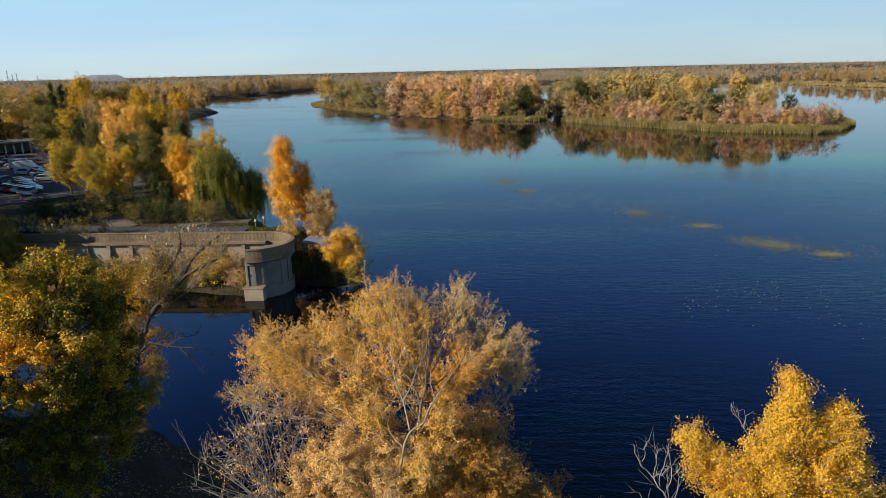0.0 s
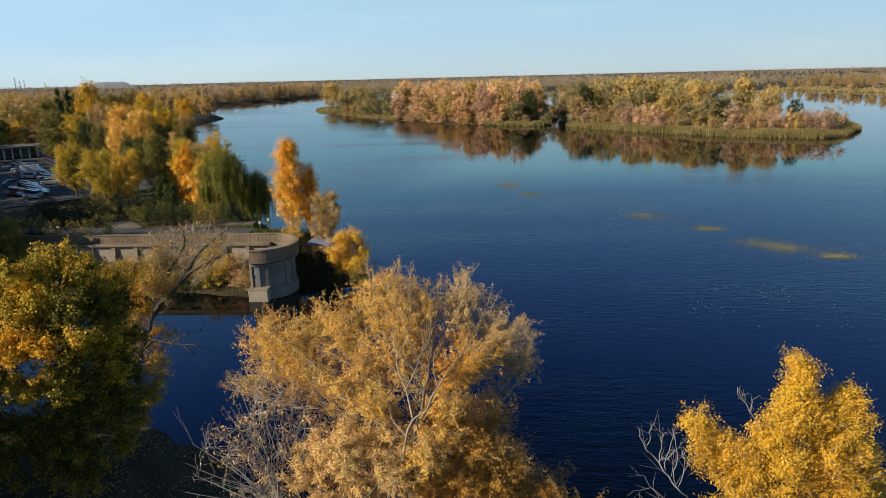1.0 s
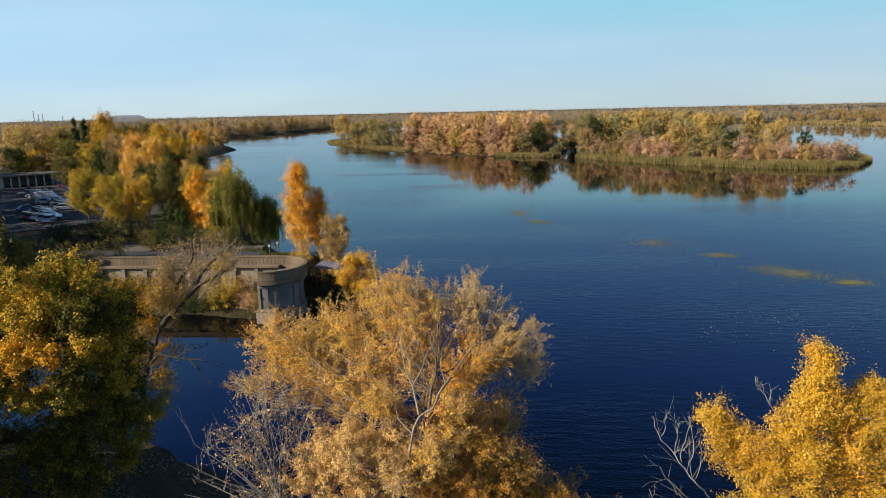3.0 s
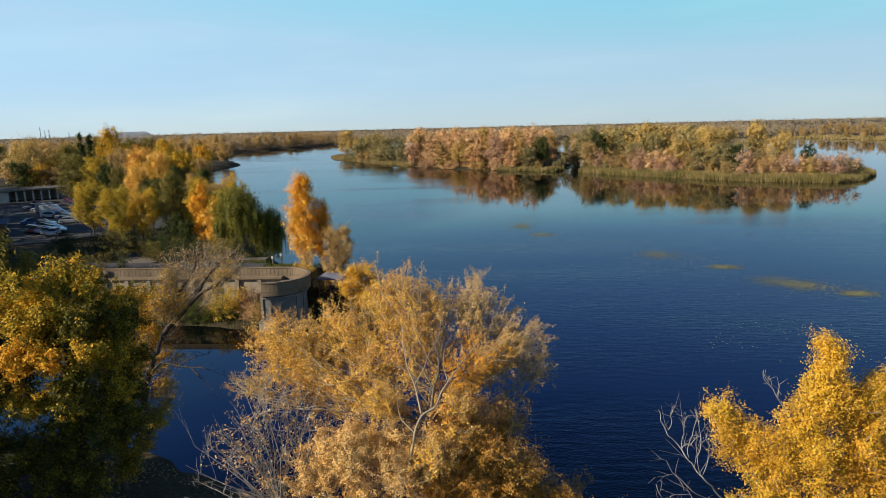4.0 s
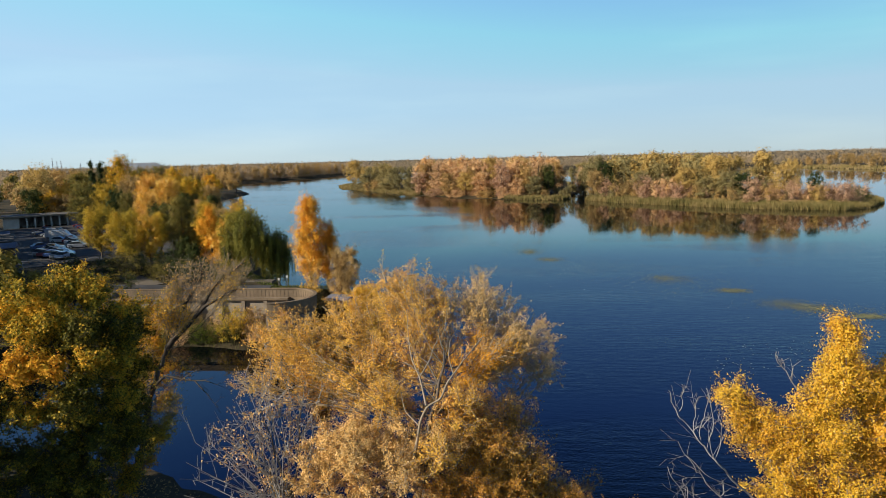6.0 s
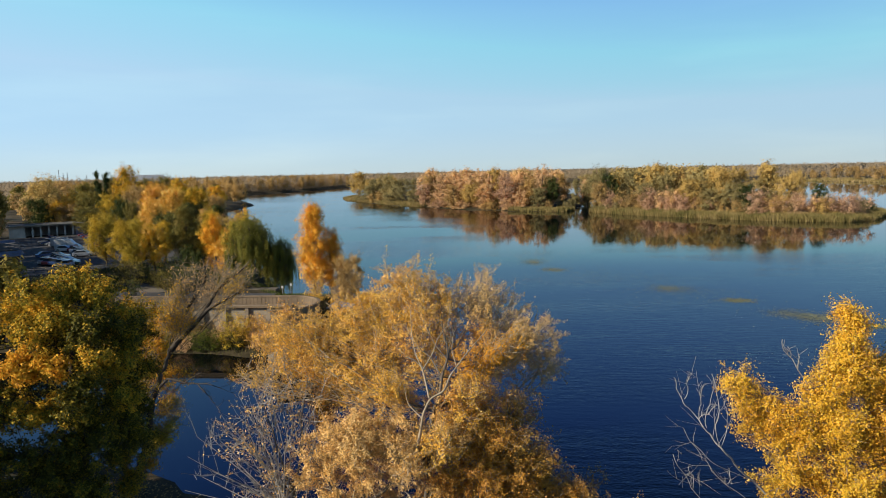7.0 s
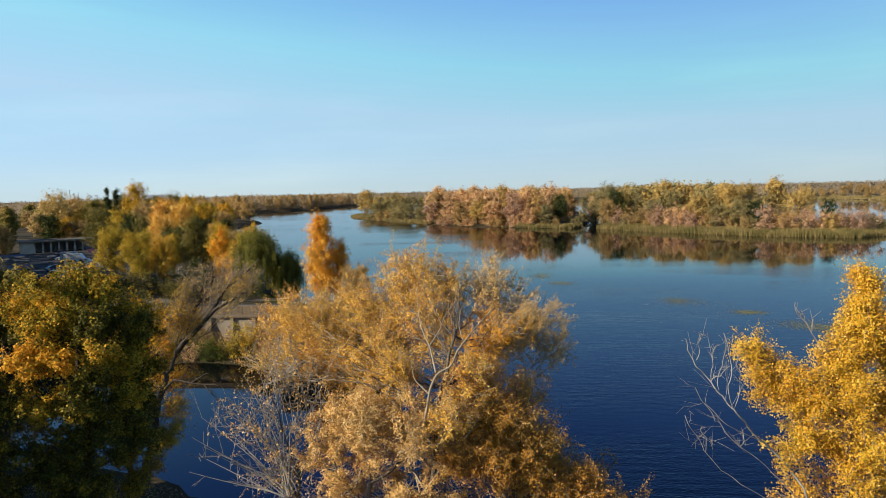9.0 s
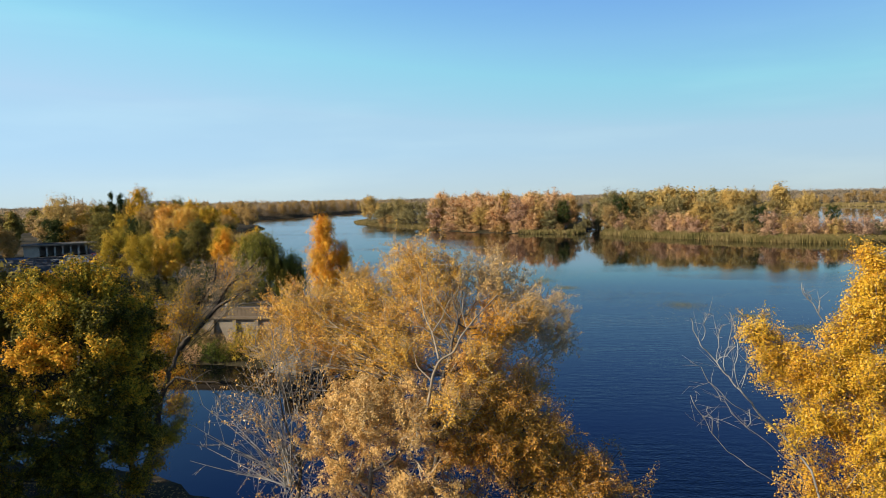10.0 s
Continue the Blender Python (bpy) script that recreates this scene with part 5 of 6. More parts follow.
def stock(seed, kind, leaves, size, tri, mat):
    """A tree 10 m high of one of the kinds that grow along the river."""
    rng = np.random.default_rng(seed)
    h, lift, spread, twig = 10.0, 0.35, 0.2, 0.75
    if kind == "round":
        lob, trunk = dome(rng, 36, h, 4.0, 0.05, 0.33), [(0, 0, -0.5), (0.1, 0, 3), (0.2, 0.1, 6.5)]
    elif kind == "tall":
        lob, trunk = dome(rng, 32, h, 2.4, 0.03, 0.40, 0.2, 0.38), [(0, 0, -0.5), (0, 0.1, 4), (0.1, 0, 8.4)]
    elif kind == "column":
        lob, trunk = dome(rng, 14, h, 0.85, 0.03, 0.5), [(0, 0, -0.5), (0, 0, 5), (0, 0, 9.2)]
        twig = 0.5
    elif kind == "vase":
        lob, trunk = spray(rng, 34, h, 2.0, 0.04, 0.62), [(0, 0, -0.5), (0.1, 0, 3.5), (0.0, 0.1, 8.2)]
        lift, spread, twig = 1.1, 0.15, 0.85
    elif kind == "fan":
        lob, trunk = spray(rng, 30, h, 3.9, -0.05, 1.0), [(0, 0, -0.5), (0, 0.1, 1.5)]
        lift, spread, twig = 1.0, 0.25, 1.1
    else:
        lob, trunk = dome(rng, 20, h, 5.0, -0.1, 0.3), [(0, 0, -0.5), (0, 0.1, 1.5)]
        spread = 0.25
    top = max(c[2] + 0.85 * r[2] for c, r, _ in lob)
    lob = [((c[0], c[1], c[2] * h / top), r, w) for c, r, w in lob]
    return grow(seed, trunk, 0.2, lob, 7, 5, leaves, size, mat, BARK, True, twig_len=twig, spread=spread, twig_r=0.0, wood_sides=(6, 4, 3) if not tri else (4, 3, 3), limb_r=0.3, leaf_tri=True, bias=4.0, lift=lift)


def willow_stock(seed, strands, mat):
    """A willow: a broad dome of limbs with long strands of narrow leaves hanging from it."""
    rng = np.random.default_rng(seed)
    lob = dome(rng, 26, 10.0, 3.6, 0.22, 0.34)
    made = grow(seed, [(0, 0, -0.5), (0.2, 0, 3), (0.1, 0.2, 6)], 0.3, lob, 10, 6, 8000, 0.13, mat, BARK, False, twig_len=0.9, spread=0.3, twig_r=0.0, wood_sides=(6, 4, 3), limb_r=0.4, leaf_tri=True, bias=1.2)
    k = rng.integers(0, len(lob), strands)
    c, r = np.array([lb[0] for lb in lob])[k], np.array([lb[1] for lb in lob])[k]
    d = rng.normal(size=(strands, 3))
    d /= np.linalg.norm(d, axis=1, keepdims=True)
    root = c + d * r
    root += root * np.array([1, 1, 0]) * rng.uniform(0, 0.16, (strands, 1))
    # the strands hang in tresses
    knot = root[rng.integers(0, strands, 110)]
    near = np.argmin(((root[:, None] - knot[None]) ** 2).sum(2), 1)
    root = root * 0.35 + knot[near] * 0.65
    ln = np.minimum(rng.uniform(1.2, 4.2, strands), root[:, 2] - 0.6)
    per = 30
    f = rng.random((strands, per))
    p = np.repeat(root[:, None], per, 1)
    p[:, :, 2] -= f * ln[:, None]
    p[:, :, :2] += rng.normal(size=(strands, per, 2)) * 0.07 + root[:, None, :2] * 0.05 * np.sqrt(f)[:, :, None]
    out = p.reshape(-1, 3) - np.array([0, 0, 5.0])
    out /= np.linalg.norm(out, axis=1, keepdims=True)
    made.append(("hanging_foliage", leaves_mesh("hanging_foliage", rng, p.reshape(-1, 3), 0.085, mat, True, 0.0, out, 1.9)))
    return made


MID = {k: [stock(100 + 10 * i + s, k, m, z, False, OLIVE) for s in range(n)] for i, (k, n, m, z) in enumerate((("round", 3, 24000, 0.092), ("tall", 2, 19000, 0.088), ("vase", 2, 18000, 0.095), ("bush", 2, 1800, 0.18), ("fan", 1, 3400, 0.13)))}
MID["willow"] = [willow_stock(140, 1250, WILLOW)]
FAR = {k: [stock(200 + 10 * i + s, k, n, z, True, OLIVE) for s in range(4)] for i, (k, n, z) in enumerate((("round", 8000, 0.14), ("tall", 6000, 0.15), ("vase", 6500, 0.135), ("column", 3000, 0.15), ("bush", 2400, 0.25), ("fan", 4200, 0.19)))}
FINE = {k: [stock(400 + 10 * i + s, k, 11000, 0.125, True, OLIVE) for s in range(3)] for i, k in enumerate(("round", "tall", "vase"))}
THICK = {k: [stock(500 + 10 * i + s, k, 1300, 0.40, True, OLIVE) for s in range(3)] for i, k in enumerate(("round", "tall"))}
MASS = {k: [stock(300 + 10 * i + s, k, 1300, 0.34, True, OLIVE) for s in range(3)] for i, k in enumerate(("round", "tall", "vase"))}
WORD = {"leaf_gold": "golden", "leaf_amber": "orange", "leaf_yellow": "yellow", "leaf_olive": "olive green", "leaf_yellow_green": "yellow-green", "leaf_green": "green", "leaf_bright_green": "bright green", "leaf_russet": "russet", "leaf_pinkish_brown": "pinkish brown", "leaf_dry_brown": "dry brown", "leaf_green_turning": "turning green", "leaf_willow": "yellow-green", "leaf_gold_green": "gold and green", "leaf_hazed_gold": "ochre yellow", "leaf_hazed_olive": "grey olive"}
SHAPE = {"round": "broad crowned tree", "tall": "tall tree", "column": "slim columnar poplar", "willow": "drooping willow", "bush": "bushy shrub", "vase": "upright feathery tree", "fan": "fan-shaped shrub"}
tree_rng = random.Random(9)


def plant(lib, kind, x, y, height, mat, where, group, wide=1.0, z=None):
    meshes = tree_rng.choice(lib[kind])
    z = ground_z(x, y) if z is None else z
    s = height / 10.0
    name = {"bush": "shrub", "fan": "shrub", "willow": "willow_tree", "column": "poplar_tree"}.get(kind, "tree")
    return tree_thing(name, x, y, z - 0.15, meshes, f"{WORD[mat.name]} {SHAPE[kind]} {where}", "shrub" if kind in ("bush", "fan") else "tree", group, tree_rng.uniform(0, 360), s * wide, mat, 1.0 / wide)


for x, y, h in SHADE:
    plant(THICK, "round", x, y, h, OLIVE, "added out of view to shade the near bank", "near bank trees", 0.95)
# unseen trees, added left of the view to throw shade over the lot
for x, y, h in ((-95.0, 96.8, 15), (-97.6, 104.3, 17), (-104.2, 112.8, 18), (-110.8, 120.3, 18), (-117.4, 127.8, 19), (-123.9, 135.3, 19), (-130.5, 142.8, 19), (-137.1, 150.3, 19), (-143.7, 157.8, 19), (-151.2, 166.3, 19), (-159.6, 175.7, 19), (-112.7, 114.6, 19), (-131.4, 134.4, 20)):
    plant(MASS, "round", x, y, h, GREEN, "added out of view to shade the parking lot", "lot trees", 0.95)
BANKW = "in the riverside wood"
# by the round end of the wall
ON = "on the embankment"
G1 = "embankment trees"
plant(MID, "tall", -25.9, 90.8, 13.7, AMBER, "behind the round wall end", G1, 0.8, 5.0)
plant(MID, "tall", -23.8, 92.0, 10.4, AMBER, "behind the round wall end", G1, 0.85, 4.6)
plant(MID, "round", -20.6, 89.0, 9.4, DRY, "beside the round wall end", G1, 0.8, 2.6)
plant(MID, "bush", -21.6, 88.8, 7.0, GOLD, "beside the round wall end", G1, 0.7)
plant(MID, "round", -16.3, 81.5, 8.0, YELLOW, "at the water's edge", G1, 1.0)
plant(MID, "bush", -14.6, 81.6, 5.0, OLIVE, "at the water's edge", G1, 1.0)
plant(MID, "bush", -18.6, 82.5, 4.6, GREEN, "at the water's edge", G1, 1.0)
plant(MID, "bush", -20.6, 82.4, 3.4, GREEN, "at the water's edge", G1, 1.0)
plant(MID, "bush", -25.0, 88.4, 6.0, GOLD, "behind the round wall end", G1, 0.9)
plant(MID, "bush", -22.8, 83.0, 3.0, GREEN, "at the water's edge", G1, 1.0)
plant(MID, "bush", -17.6, 81.2, 2.6, GREEN, "at the water's edge", G1, 1.1)
plant(MID, "bush", -15.0, 81.4, 2.8, OLIVE, "at the water's edge", G1, 1.1)
# row above the road
plant(MID, "willow", -40.2, 104.2, 11.6, WILLOW, ON, G1, 0.95)
plant(MID, "willow", -35.8, 105.4, 10.4, WILLOW, ON, G1, 0.8)
plant(MID, "round", -76.0, 121.3, 10.8, LIME, "at the parking lot", G1, 0.92)
plant(MID, "round", -65.2, 112.4, 10.8, LIME, ON, G1, 0.95)
plant(MID, "round", -61.4, 112.6, 9.2, YELLOW, ON, G1, 0.8)
plant(MID, "tall", -57.6, 117.5, 12.4, OLIVE, ON, G1, 0.9)
plant(MID, "tall", -53.4, 118.2, 11.2, LIME, ON, G1, 0.95)
plant(MID, "vase", -50.8, 114.4, 10.6, AMBER, ON, G1, 1.05)
plant(MID, "vase", -47.8, 112.4, 8.4, GOLD, ON, G1, 1.2)
plant(MID, "round", -44.8, 110.4, 10.0, LIME, ON, G1, 0.85)
plant(MID, "tall", -69.8, 118.0, 6.6, LIME, "at the parking lot", G1, 0.8)
plant(FINE, "vase", -65.6, 165.0, 13.6, YELLOW, BANKW, "riverside wood", 1.15)
plant(FINE, "vase", -63.5, 160.5, 10.0, LIME, BANKW, "riverside wood", 1.15)
for x, y, h, m, k, w in ((-147, 203, 19.5, HAZED_GOLD, "round", 0.77), (-171, 248, 18.6, DRY, "round", 1.30), (-150, 231, 17.4, OLIVE, "round", 0.96), (-141, 222, 19.9, GREEN, "column", 0.67), (-141, 227, 19.6, GREEN, "column", 0.68), (-156, 257, 19.8, OLIVE, "round", 0.61), (-147, 251, 24.0, OAKGOLD, "round", 0.71), (-160, 290, 18.9, OLIVE, "round", 0.88), (-154, 293, 20.4, OLIVE, "round", 0.65), (-144, 287, 18.8, OAKGOLD, "round", 0.85), (-119, 209, 15.4, DRY, "round", 0.94)):
    plant(FAR, k, x, y, h, m, BANKW, "riverside wood", w)
for x, y, h, m, k, w in ((-142, 207, 13.8, GOLD, "round", 0.95), (-141, 198, 10.6, YELLOW, "round", 1.01), (-137, 199, 9.6, DRY, "round", 1.56), (-143, 194, 11.9, GREEN, "round", 1.14), (-118, 181, 9.7, OLIVE, "round", 1.39), (-121, 197, 13.0, LIME, "round", 1.00), (-98, 164, 12.5, GREEN, "round", 0.67), (-91, 157, 11.9, OLIVE, "round", 0.58), (-98, 181, 16.7, GOLD, "round", 0.79), (-87, 170, 15.1, GOLD, "round", 0.76), (-88, 186, 14.7, OAKGOLD, "round", 0.98), (-82, 150, 12.5, GOLD, "round", 0.68), (-92, 206, 12.9, DRY, "round", 1.05)):
    plant(FINE, k, x, y, h, m, BANKW, "riverside wood", w)
plant(FINE, "round", -135.8, 166.0, 9.4, DRY, "at the parking lot", G1, 0.85)
plant(FINE, "round", -141.5, 174.0, 9.8, OLIVE, "at the parking lot", G1, 0.85)
plant(FINE, "round", -128.0, 196.0, 12.6, OLIVE, BANKW, "riverside wood", 0.9)
for x, y, h, m, k in ((-41.3, 122.3, 8, OLIVE, "round"), (-52.6, 124.2, 8.5, GREEN, "round"), (-59.1, 126.0, 9, OLIVE, "round"), (-67.6, 128.1, 8.6, LIME, "tall"), (-70.4, 133.5, 9, OLIVE, "round"), (-56.3, 134.4, 9, DRY, "round"), (-46.0, 127.9, 8, OLIVE, "round"), (-63.0, 140.9, 9.5, GOLD, "round"), (-55.0, 112.5, 5.5, GREEN, "round"), (-43.8, 104.8, 5.0, GREEN, "round"), (-50.5, 106.5, 5.2, GREEN, "round")):
    plant(MID, k, x, y, h, m, ON, G1, 0.95)
# more unseen trees, added so that hedge and road fall into shade
for x, y, h in ((-83.5, 86.5, 20), (-87.5, 88.5, 22), (-95, 90, 20), (-88.5, 93.5, 22)):
    plant(MASS, "round", x, y, h, GREEN, "added out of view to shade the road", "lot trees", 0.8)
for x, y, h, m in ((-57.3, 97.6, 5.0, OLIVE), (-59.6, 98.7, 4.2, GREEN), (-62.9, 101.0, 3.5, GREEN), (-66.7, 99.6, 4.0, GREEN), (-48.8, 100.1, 3.4, OLIVE), (-46.0, 100.7, 3.4, GREEN), (-43.2, 100.7, 3.2, LIME), (-40.4, 100.6, 3.0, OLIVE), (-51.6, 101.0, 3.6, GREEN), (-54.4, 105.3, 4.6, GREEN), (-34.3, 99.2, 3.0, GREEN), (-63.8, 97.3, 3.4, GREEN), (-68.5, 97.7, 3.2, GREEN), (-70.4, 103.4, 3.6, GREEN), (-60.1, 105.3, 3.6, GREEN), (-64.8, 106.7, 3.8, OLIVE), (-50.2, 104.3, 3.4, GREEN), (-46.9, 103.8, 3.2, GREEN), (-38.5, 98.7, 2.8, GREEN), (-53.5, 98.3, 3.0, OLIVE)):
    plant(MID, "bush", x, y, h, m, "in the hedge above the road", "hedge shrubs", 1.25)
# tall trees beyond the left edge of view, added to shade the wall
for x, y, h in ((-63.0, 79.6, 13), (-68.0, 79.4, 15), (-76.5, 80.0, 15), (-82.5, 79.0, 18), (-74.0, 81.2, 13), (-86, 78, 20)):
    plant(MASS, "tall", x, y, h, OLIVE, "at the foot of the wall", "lot trees", 0.9)
fill = random.Random(77)
for i in range(64):
    x, y = fill.uniform(-84, -42), fill.uniform(97, 121)
    if x < -69 or y > 96 + (-36 - x) * 0.62 or abs(x + 60 - (y - 101) * -1.2) < 2:
        continue
    plant(MID, "bush", x, y, fill.uniform(2.4, 3.8), fill.choice((GREEN, GREEN, OLIVE)), "in the hedge above the road", "hedge shrubs", 1.15)
for x in (-39.5, -41.8, -44.0, -46.2, -48.4, -50.6):
    plant(MID, "bush", x, 95.2 + fill.uniform(-0.5, 0.8), fill.uniform(3.0, 4.0), fill.choice((GREEN, OLIVE)), "in the hedge above the road", "hedge shrubs", 1.0)
for i in range(12):
    plant(MID, "bush", -51.5 - 2.5 * i, 88.3 + fill.uniform(-0.6, 0.6), fill.uniform(2.8, 3.8), fill.choice((GREEN, GREEN, OLIVE)), "along the promenade road", "hedge shrubs", 1.0)
# growth at the wall's foot
for x, y, h, m, k in ((-28.4, 79.2, 2.6, DRY, "bush"), (-29.6, 79.6, 3.0, RUSSET, "bush"), (-26.9, 78.6, 1.9, DRY, "bush"), (-31.0, 81.9, 4.0, PINK, "bush"), (-32.3, 80.9, 4.6, YELLOW, "bush"), (-33.6, 80.4, 5.2, LIME, "bush"), (-36.9, 79.9, 3.4, VERDANT, "bush"), (-38.3, 80.1, 2.9, VERDANT, "bush"), (-39.6, 82.2, 3.4, OLIVE, "bush"), (-42.9, 82.6, 4.6, DRY, "bush"), (-46.1, 81.8, 4.4, DRY, "bush"), (-49.9, 81.8, 4.0, OLIVE, "bush"), (-53.6, 81.4, 4.6, GREEN, "bush"), (-58.3, 81.8, 5, OLIVE, "bush")):
    plant(MID, k, x, y, h, m, "at the foot of the wall", "wall foot shrubs", 1.1)
for i in range(15):
    plant(MID, "bush", -31.6 - 1.9 * i, 82.3 + fill.uniform(-0.9, 0.5), fill.uniform(2.6, 4.4), fill.choice((GREEN, OLIVE, RUSSET, DRY, OLIVE)), "at the foot of the wall", "wall foot shrubs", 1.1)
# hidden trees, added to shade the left end of wall and deck
plant(MID, "round", -66.8, 80.8, 12.9, OLIVE, "at the foot of the wall", G1, 0.9)
plant(MID, "round", -78.1, 81.1, 13.8, GREEN, "at the foot of the wall", G1, 0.9)
plant(MID, "tall", -60.2, 81.3, 9.5, OLIVE, "at the foot of the wall", G1, 0.9)

for i in range(13):
    plant(MID, "bush", -28.6 - 2.3 * i, 79.9 + fill.uniform(-0.5, 0.6), fill.uniform(1.8, 3.0), fill.choice((GREEN, GREEN, OLIVE, RUSSET)), "on the bank below the wall", "wall foot shrubs", 1.2)

# ---- woods on the far part of the bank ----


def wood(lib, poly, n, hs, mats, kinds, where, group, seed, wide=1.0, gap=4.0, stretch=None):
    """Scatters single trees over a plan area, kept apart from one another."""
    r = random.Random(seed)
    xs, ys = [p[0] for p in poly], [p[1] for p in poly]
    done, tries = [], 0
    while len(done) < n and tries < n * 60:
        tries += 1
        x, y = r.uniform(min(xs), max(xs)), r.uniform(min(ys), max(ys))
        if signed(poly, np.array([x]), np.array([y]))[0] < 0 or any(math.hypot(x - a, y - b) < gap for a, b in done):
            continue
        done.append((x, y))
        plant(lib, r.choice(kinds), x, y, r.uniform(*hs), r.choice(mats), where, group, wide * r.uniform(0.85, 1.1))


def wood_stuff(name, poly, n, hs, mat, kinds, label, seed, gap=8.0, lib=MASS):
    """A stand of trees that are seen only as a mass: one mesh of crowns."""
    r = random.Random(seed)
    xs, ys = [p[0] for p in poly], [p[1] for p in poly]
    done, tries, vs, ts, base = [], 0, [], [], 0
    while len(done) < n and tries < n * 60:
        tries += 1
        x, y = r.uniform(min(xs), max(xs)), r.uniform(min(ys), max(ys))
        if signed(poly, np.array([x]), np.array([y]))[0] < 0 or any(math.hypot(x - a, y - b) < gap for a, b in done):
            continue
        done.append((x, y))
        me = r.choice(lib[r.choice(kinds)])[1][1]
        co = np.empty(len(me.vertices) * 3, np.float32)
        me.vertices.foreach_get("co", co)
        co = co.reshape(-1, 3) * (r.uniform(*hs) / 10)
        a = r.uniform(0, 6.28)
        co = np.stack([co[:, 0] * math.cos(a) - co[:, 1] * math.sin(a) + x, co[:, 0] * math.sin(a) + co[:, 1] * math.cos(a) + y, co[:, 2] + ground_z(x, y)], -1)
        vs.append(co)
        ts.append(np.arange(len(co)).reshape(-1, 3) + base)
        base += len(co)
    ob = new(name, make_mesh(name, np.concatenate(vs), [np.concatenate(ts)], mat))
    return tagged(ob, label, "wood", kind="stuff")


wood(FINE, [(-48.9, 126.9), (-60.2, 150.3), (-82.6, 190.6), (-103.2, 204.8), (-100.3, 182.6), (-86.4, 155.0), (-67.6, 131.5)], 15, (8.0, 11.0), [DRY, OLIVE, OLIVE, GREEN, LIME], ["round", "tall", "round"], BANKW, "riverside wood", 1, gap=6)
wood(FAR, [(-105, 236), (-118, 265), (-150, 318), (-168, 380), (-176, 450), (-250, 450), (-230, 330), (-160, 262), (-128, 236)], 46, (10, 15.5), [DRY, OLIVE, DRY, DRY, OAKGOLD, PINK], ["round", "vase", "round"], BANKW, "riverside wood", 2, gap=7.5)
wood(FINE, [(-121.4, 193.5), (-152.1, 202.0), (-183.1, 244.2), (-216.0, 310.0), (-159.6, 281.8), (-131.4, 234.8)], 16, (11, 14), [GOLD, OLIVE, OLIVE, DRY, GREEN, OLIVE], ["round", "round", "vase"], BANKW, "riverside wood", 3, gap=8)
BACKWOOD = [(-150, 262), (-168, 215), (-240, 250), (-330, 330), (-440, 450), (-260, 460), (-190, 440), (-170, 350)]
wood_stuff("bank_wood", BACKWOOD, 40, (10, 16), OLIVE, ["round", "tall"], "olive autumn wood along the bank", 4, 12, THICK)
wood_stuff("bank_wood", BACKWOOD, 40, (10, 16), DRY, ["round", "tall"], "brown autumn wood along the bank", 44, 12, THICK)
wood(FINE, [(-140.8, 122.2), (-154.9, 178.5), (-201.9, 202.0), (-225.3, 159.7), (-178.4, 112.8)], 10, (9, 13), [GREEN, OLIVE, LIME, GOLD], ["round", "tall"], BANKW, "riverside wood", 5, gap=8)
wood_stuff("bank_wood", [(-180, 455), (-225, 540), (-268, 650), (-420, 640), (-380, 470)], 60, (14, 19), DRY, ["round", "vase"], "brown autumn wood along the bank", 6, 11)

# ---- islands ----
ISL = "on the wooded island"
G2, G3 = "first island trees", "second island trees"
for rows in (((-110, 515, 22.6, HAZED_GOLD, "round", 1.22), (-91, 475, 17.4, HAZED_OLIVE, "round", 1.23), (-79, 463, 20.0, HAZED_OLIVE, "round", 1.13), (-64, 432, 17.6, HAZED_OLIVE, "round", 1.39), (-72, 439, 10.7, HAZED_OLIVE, "round", 1.83), (-98, 481, 8.2, HAZED_OLIVE, "fan", 2.88), (-54, 415, 11.2, HAZED_OLIVE, "round", 1.20), (-85, 459, 9.1, DRY, "fan", 1.96)),
             ((-43, 414, 23.3, RUSSET, "vase", 1.54), (-33, 393, 19.6, RUSSET, "vase", 1.66), (-45, 403, 14.4, PINK, "vase", 1.74), (-26, 392, 21.4, RUSSET, "vase", 1.58), (-26, 377, 14.1, DRY, "vase", 2.04), (-18, 385, 22.6, RUSSET, "vase", 1.29), (-11, 376, 21.2, RUSSET, "vase", 1.41), (-3, 375, 22.9, HAZED_GOLD, "vase", 1.19), (-16, 370, 14.1, HAZED_GOLD, "round", 1.21), (-7, 364, 14.7, RUSSET, "vase", 1.71), (4, 357, 18.7, PINK, "vase", 1.45), (13, 367, 21.1, RUSSET, "vase", 1.38)),
             ((17, 354, 17.3, DRY, "vase", 1.48), (24, 363, 22.9, RUSSET, "vase", 1.42), (21, 348, 11.9, HAZED_OLIVE, "round", 1.35), (28, 353, 17.7, GREEN, "round", 0.89), (5, 352, 6.6, RUSSET, "fan", 1.54), (-35, 386, 5.7, PINK, "fan", 2.88), (-21, 369, 5.0, RUSSET, "fan", 2.81), (-4, 358, 5.3, DRY, "fan", 2.34), (35, 380, 18.9, DRY, "round", 1.02), (12, 351, 10.5, RUSSET, "vase", 2.07))):
    for x, y, h, m, k, w in rows:
        plant(FAR, k, x, y, h, m, ISL, G2, w)
wood(FAR, [(-122, 530), (-98, 488), (-80, 462), (-60, 470), (-80, 520), (-112, 545)], 12, (13, 19), [HAZED_OLIVE, HAZED_GOLD, HAZED_GOLD, HAZED_OLIVE], ["round", "tall", "round"], ISL, G2, 11, gap=9)
wood(FAR, [(-46, 412), (-20, 382), (6, 364), (30, 356), (30, 390), (-10, 405), (-35, 440)], 22, (16, 22), [RUSSET, RUSSET, DRY, RUSSET, PINK, HAZED_GOLD], ["vase", "vase", "round"], ISL, G2, 13, gap=7.5)
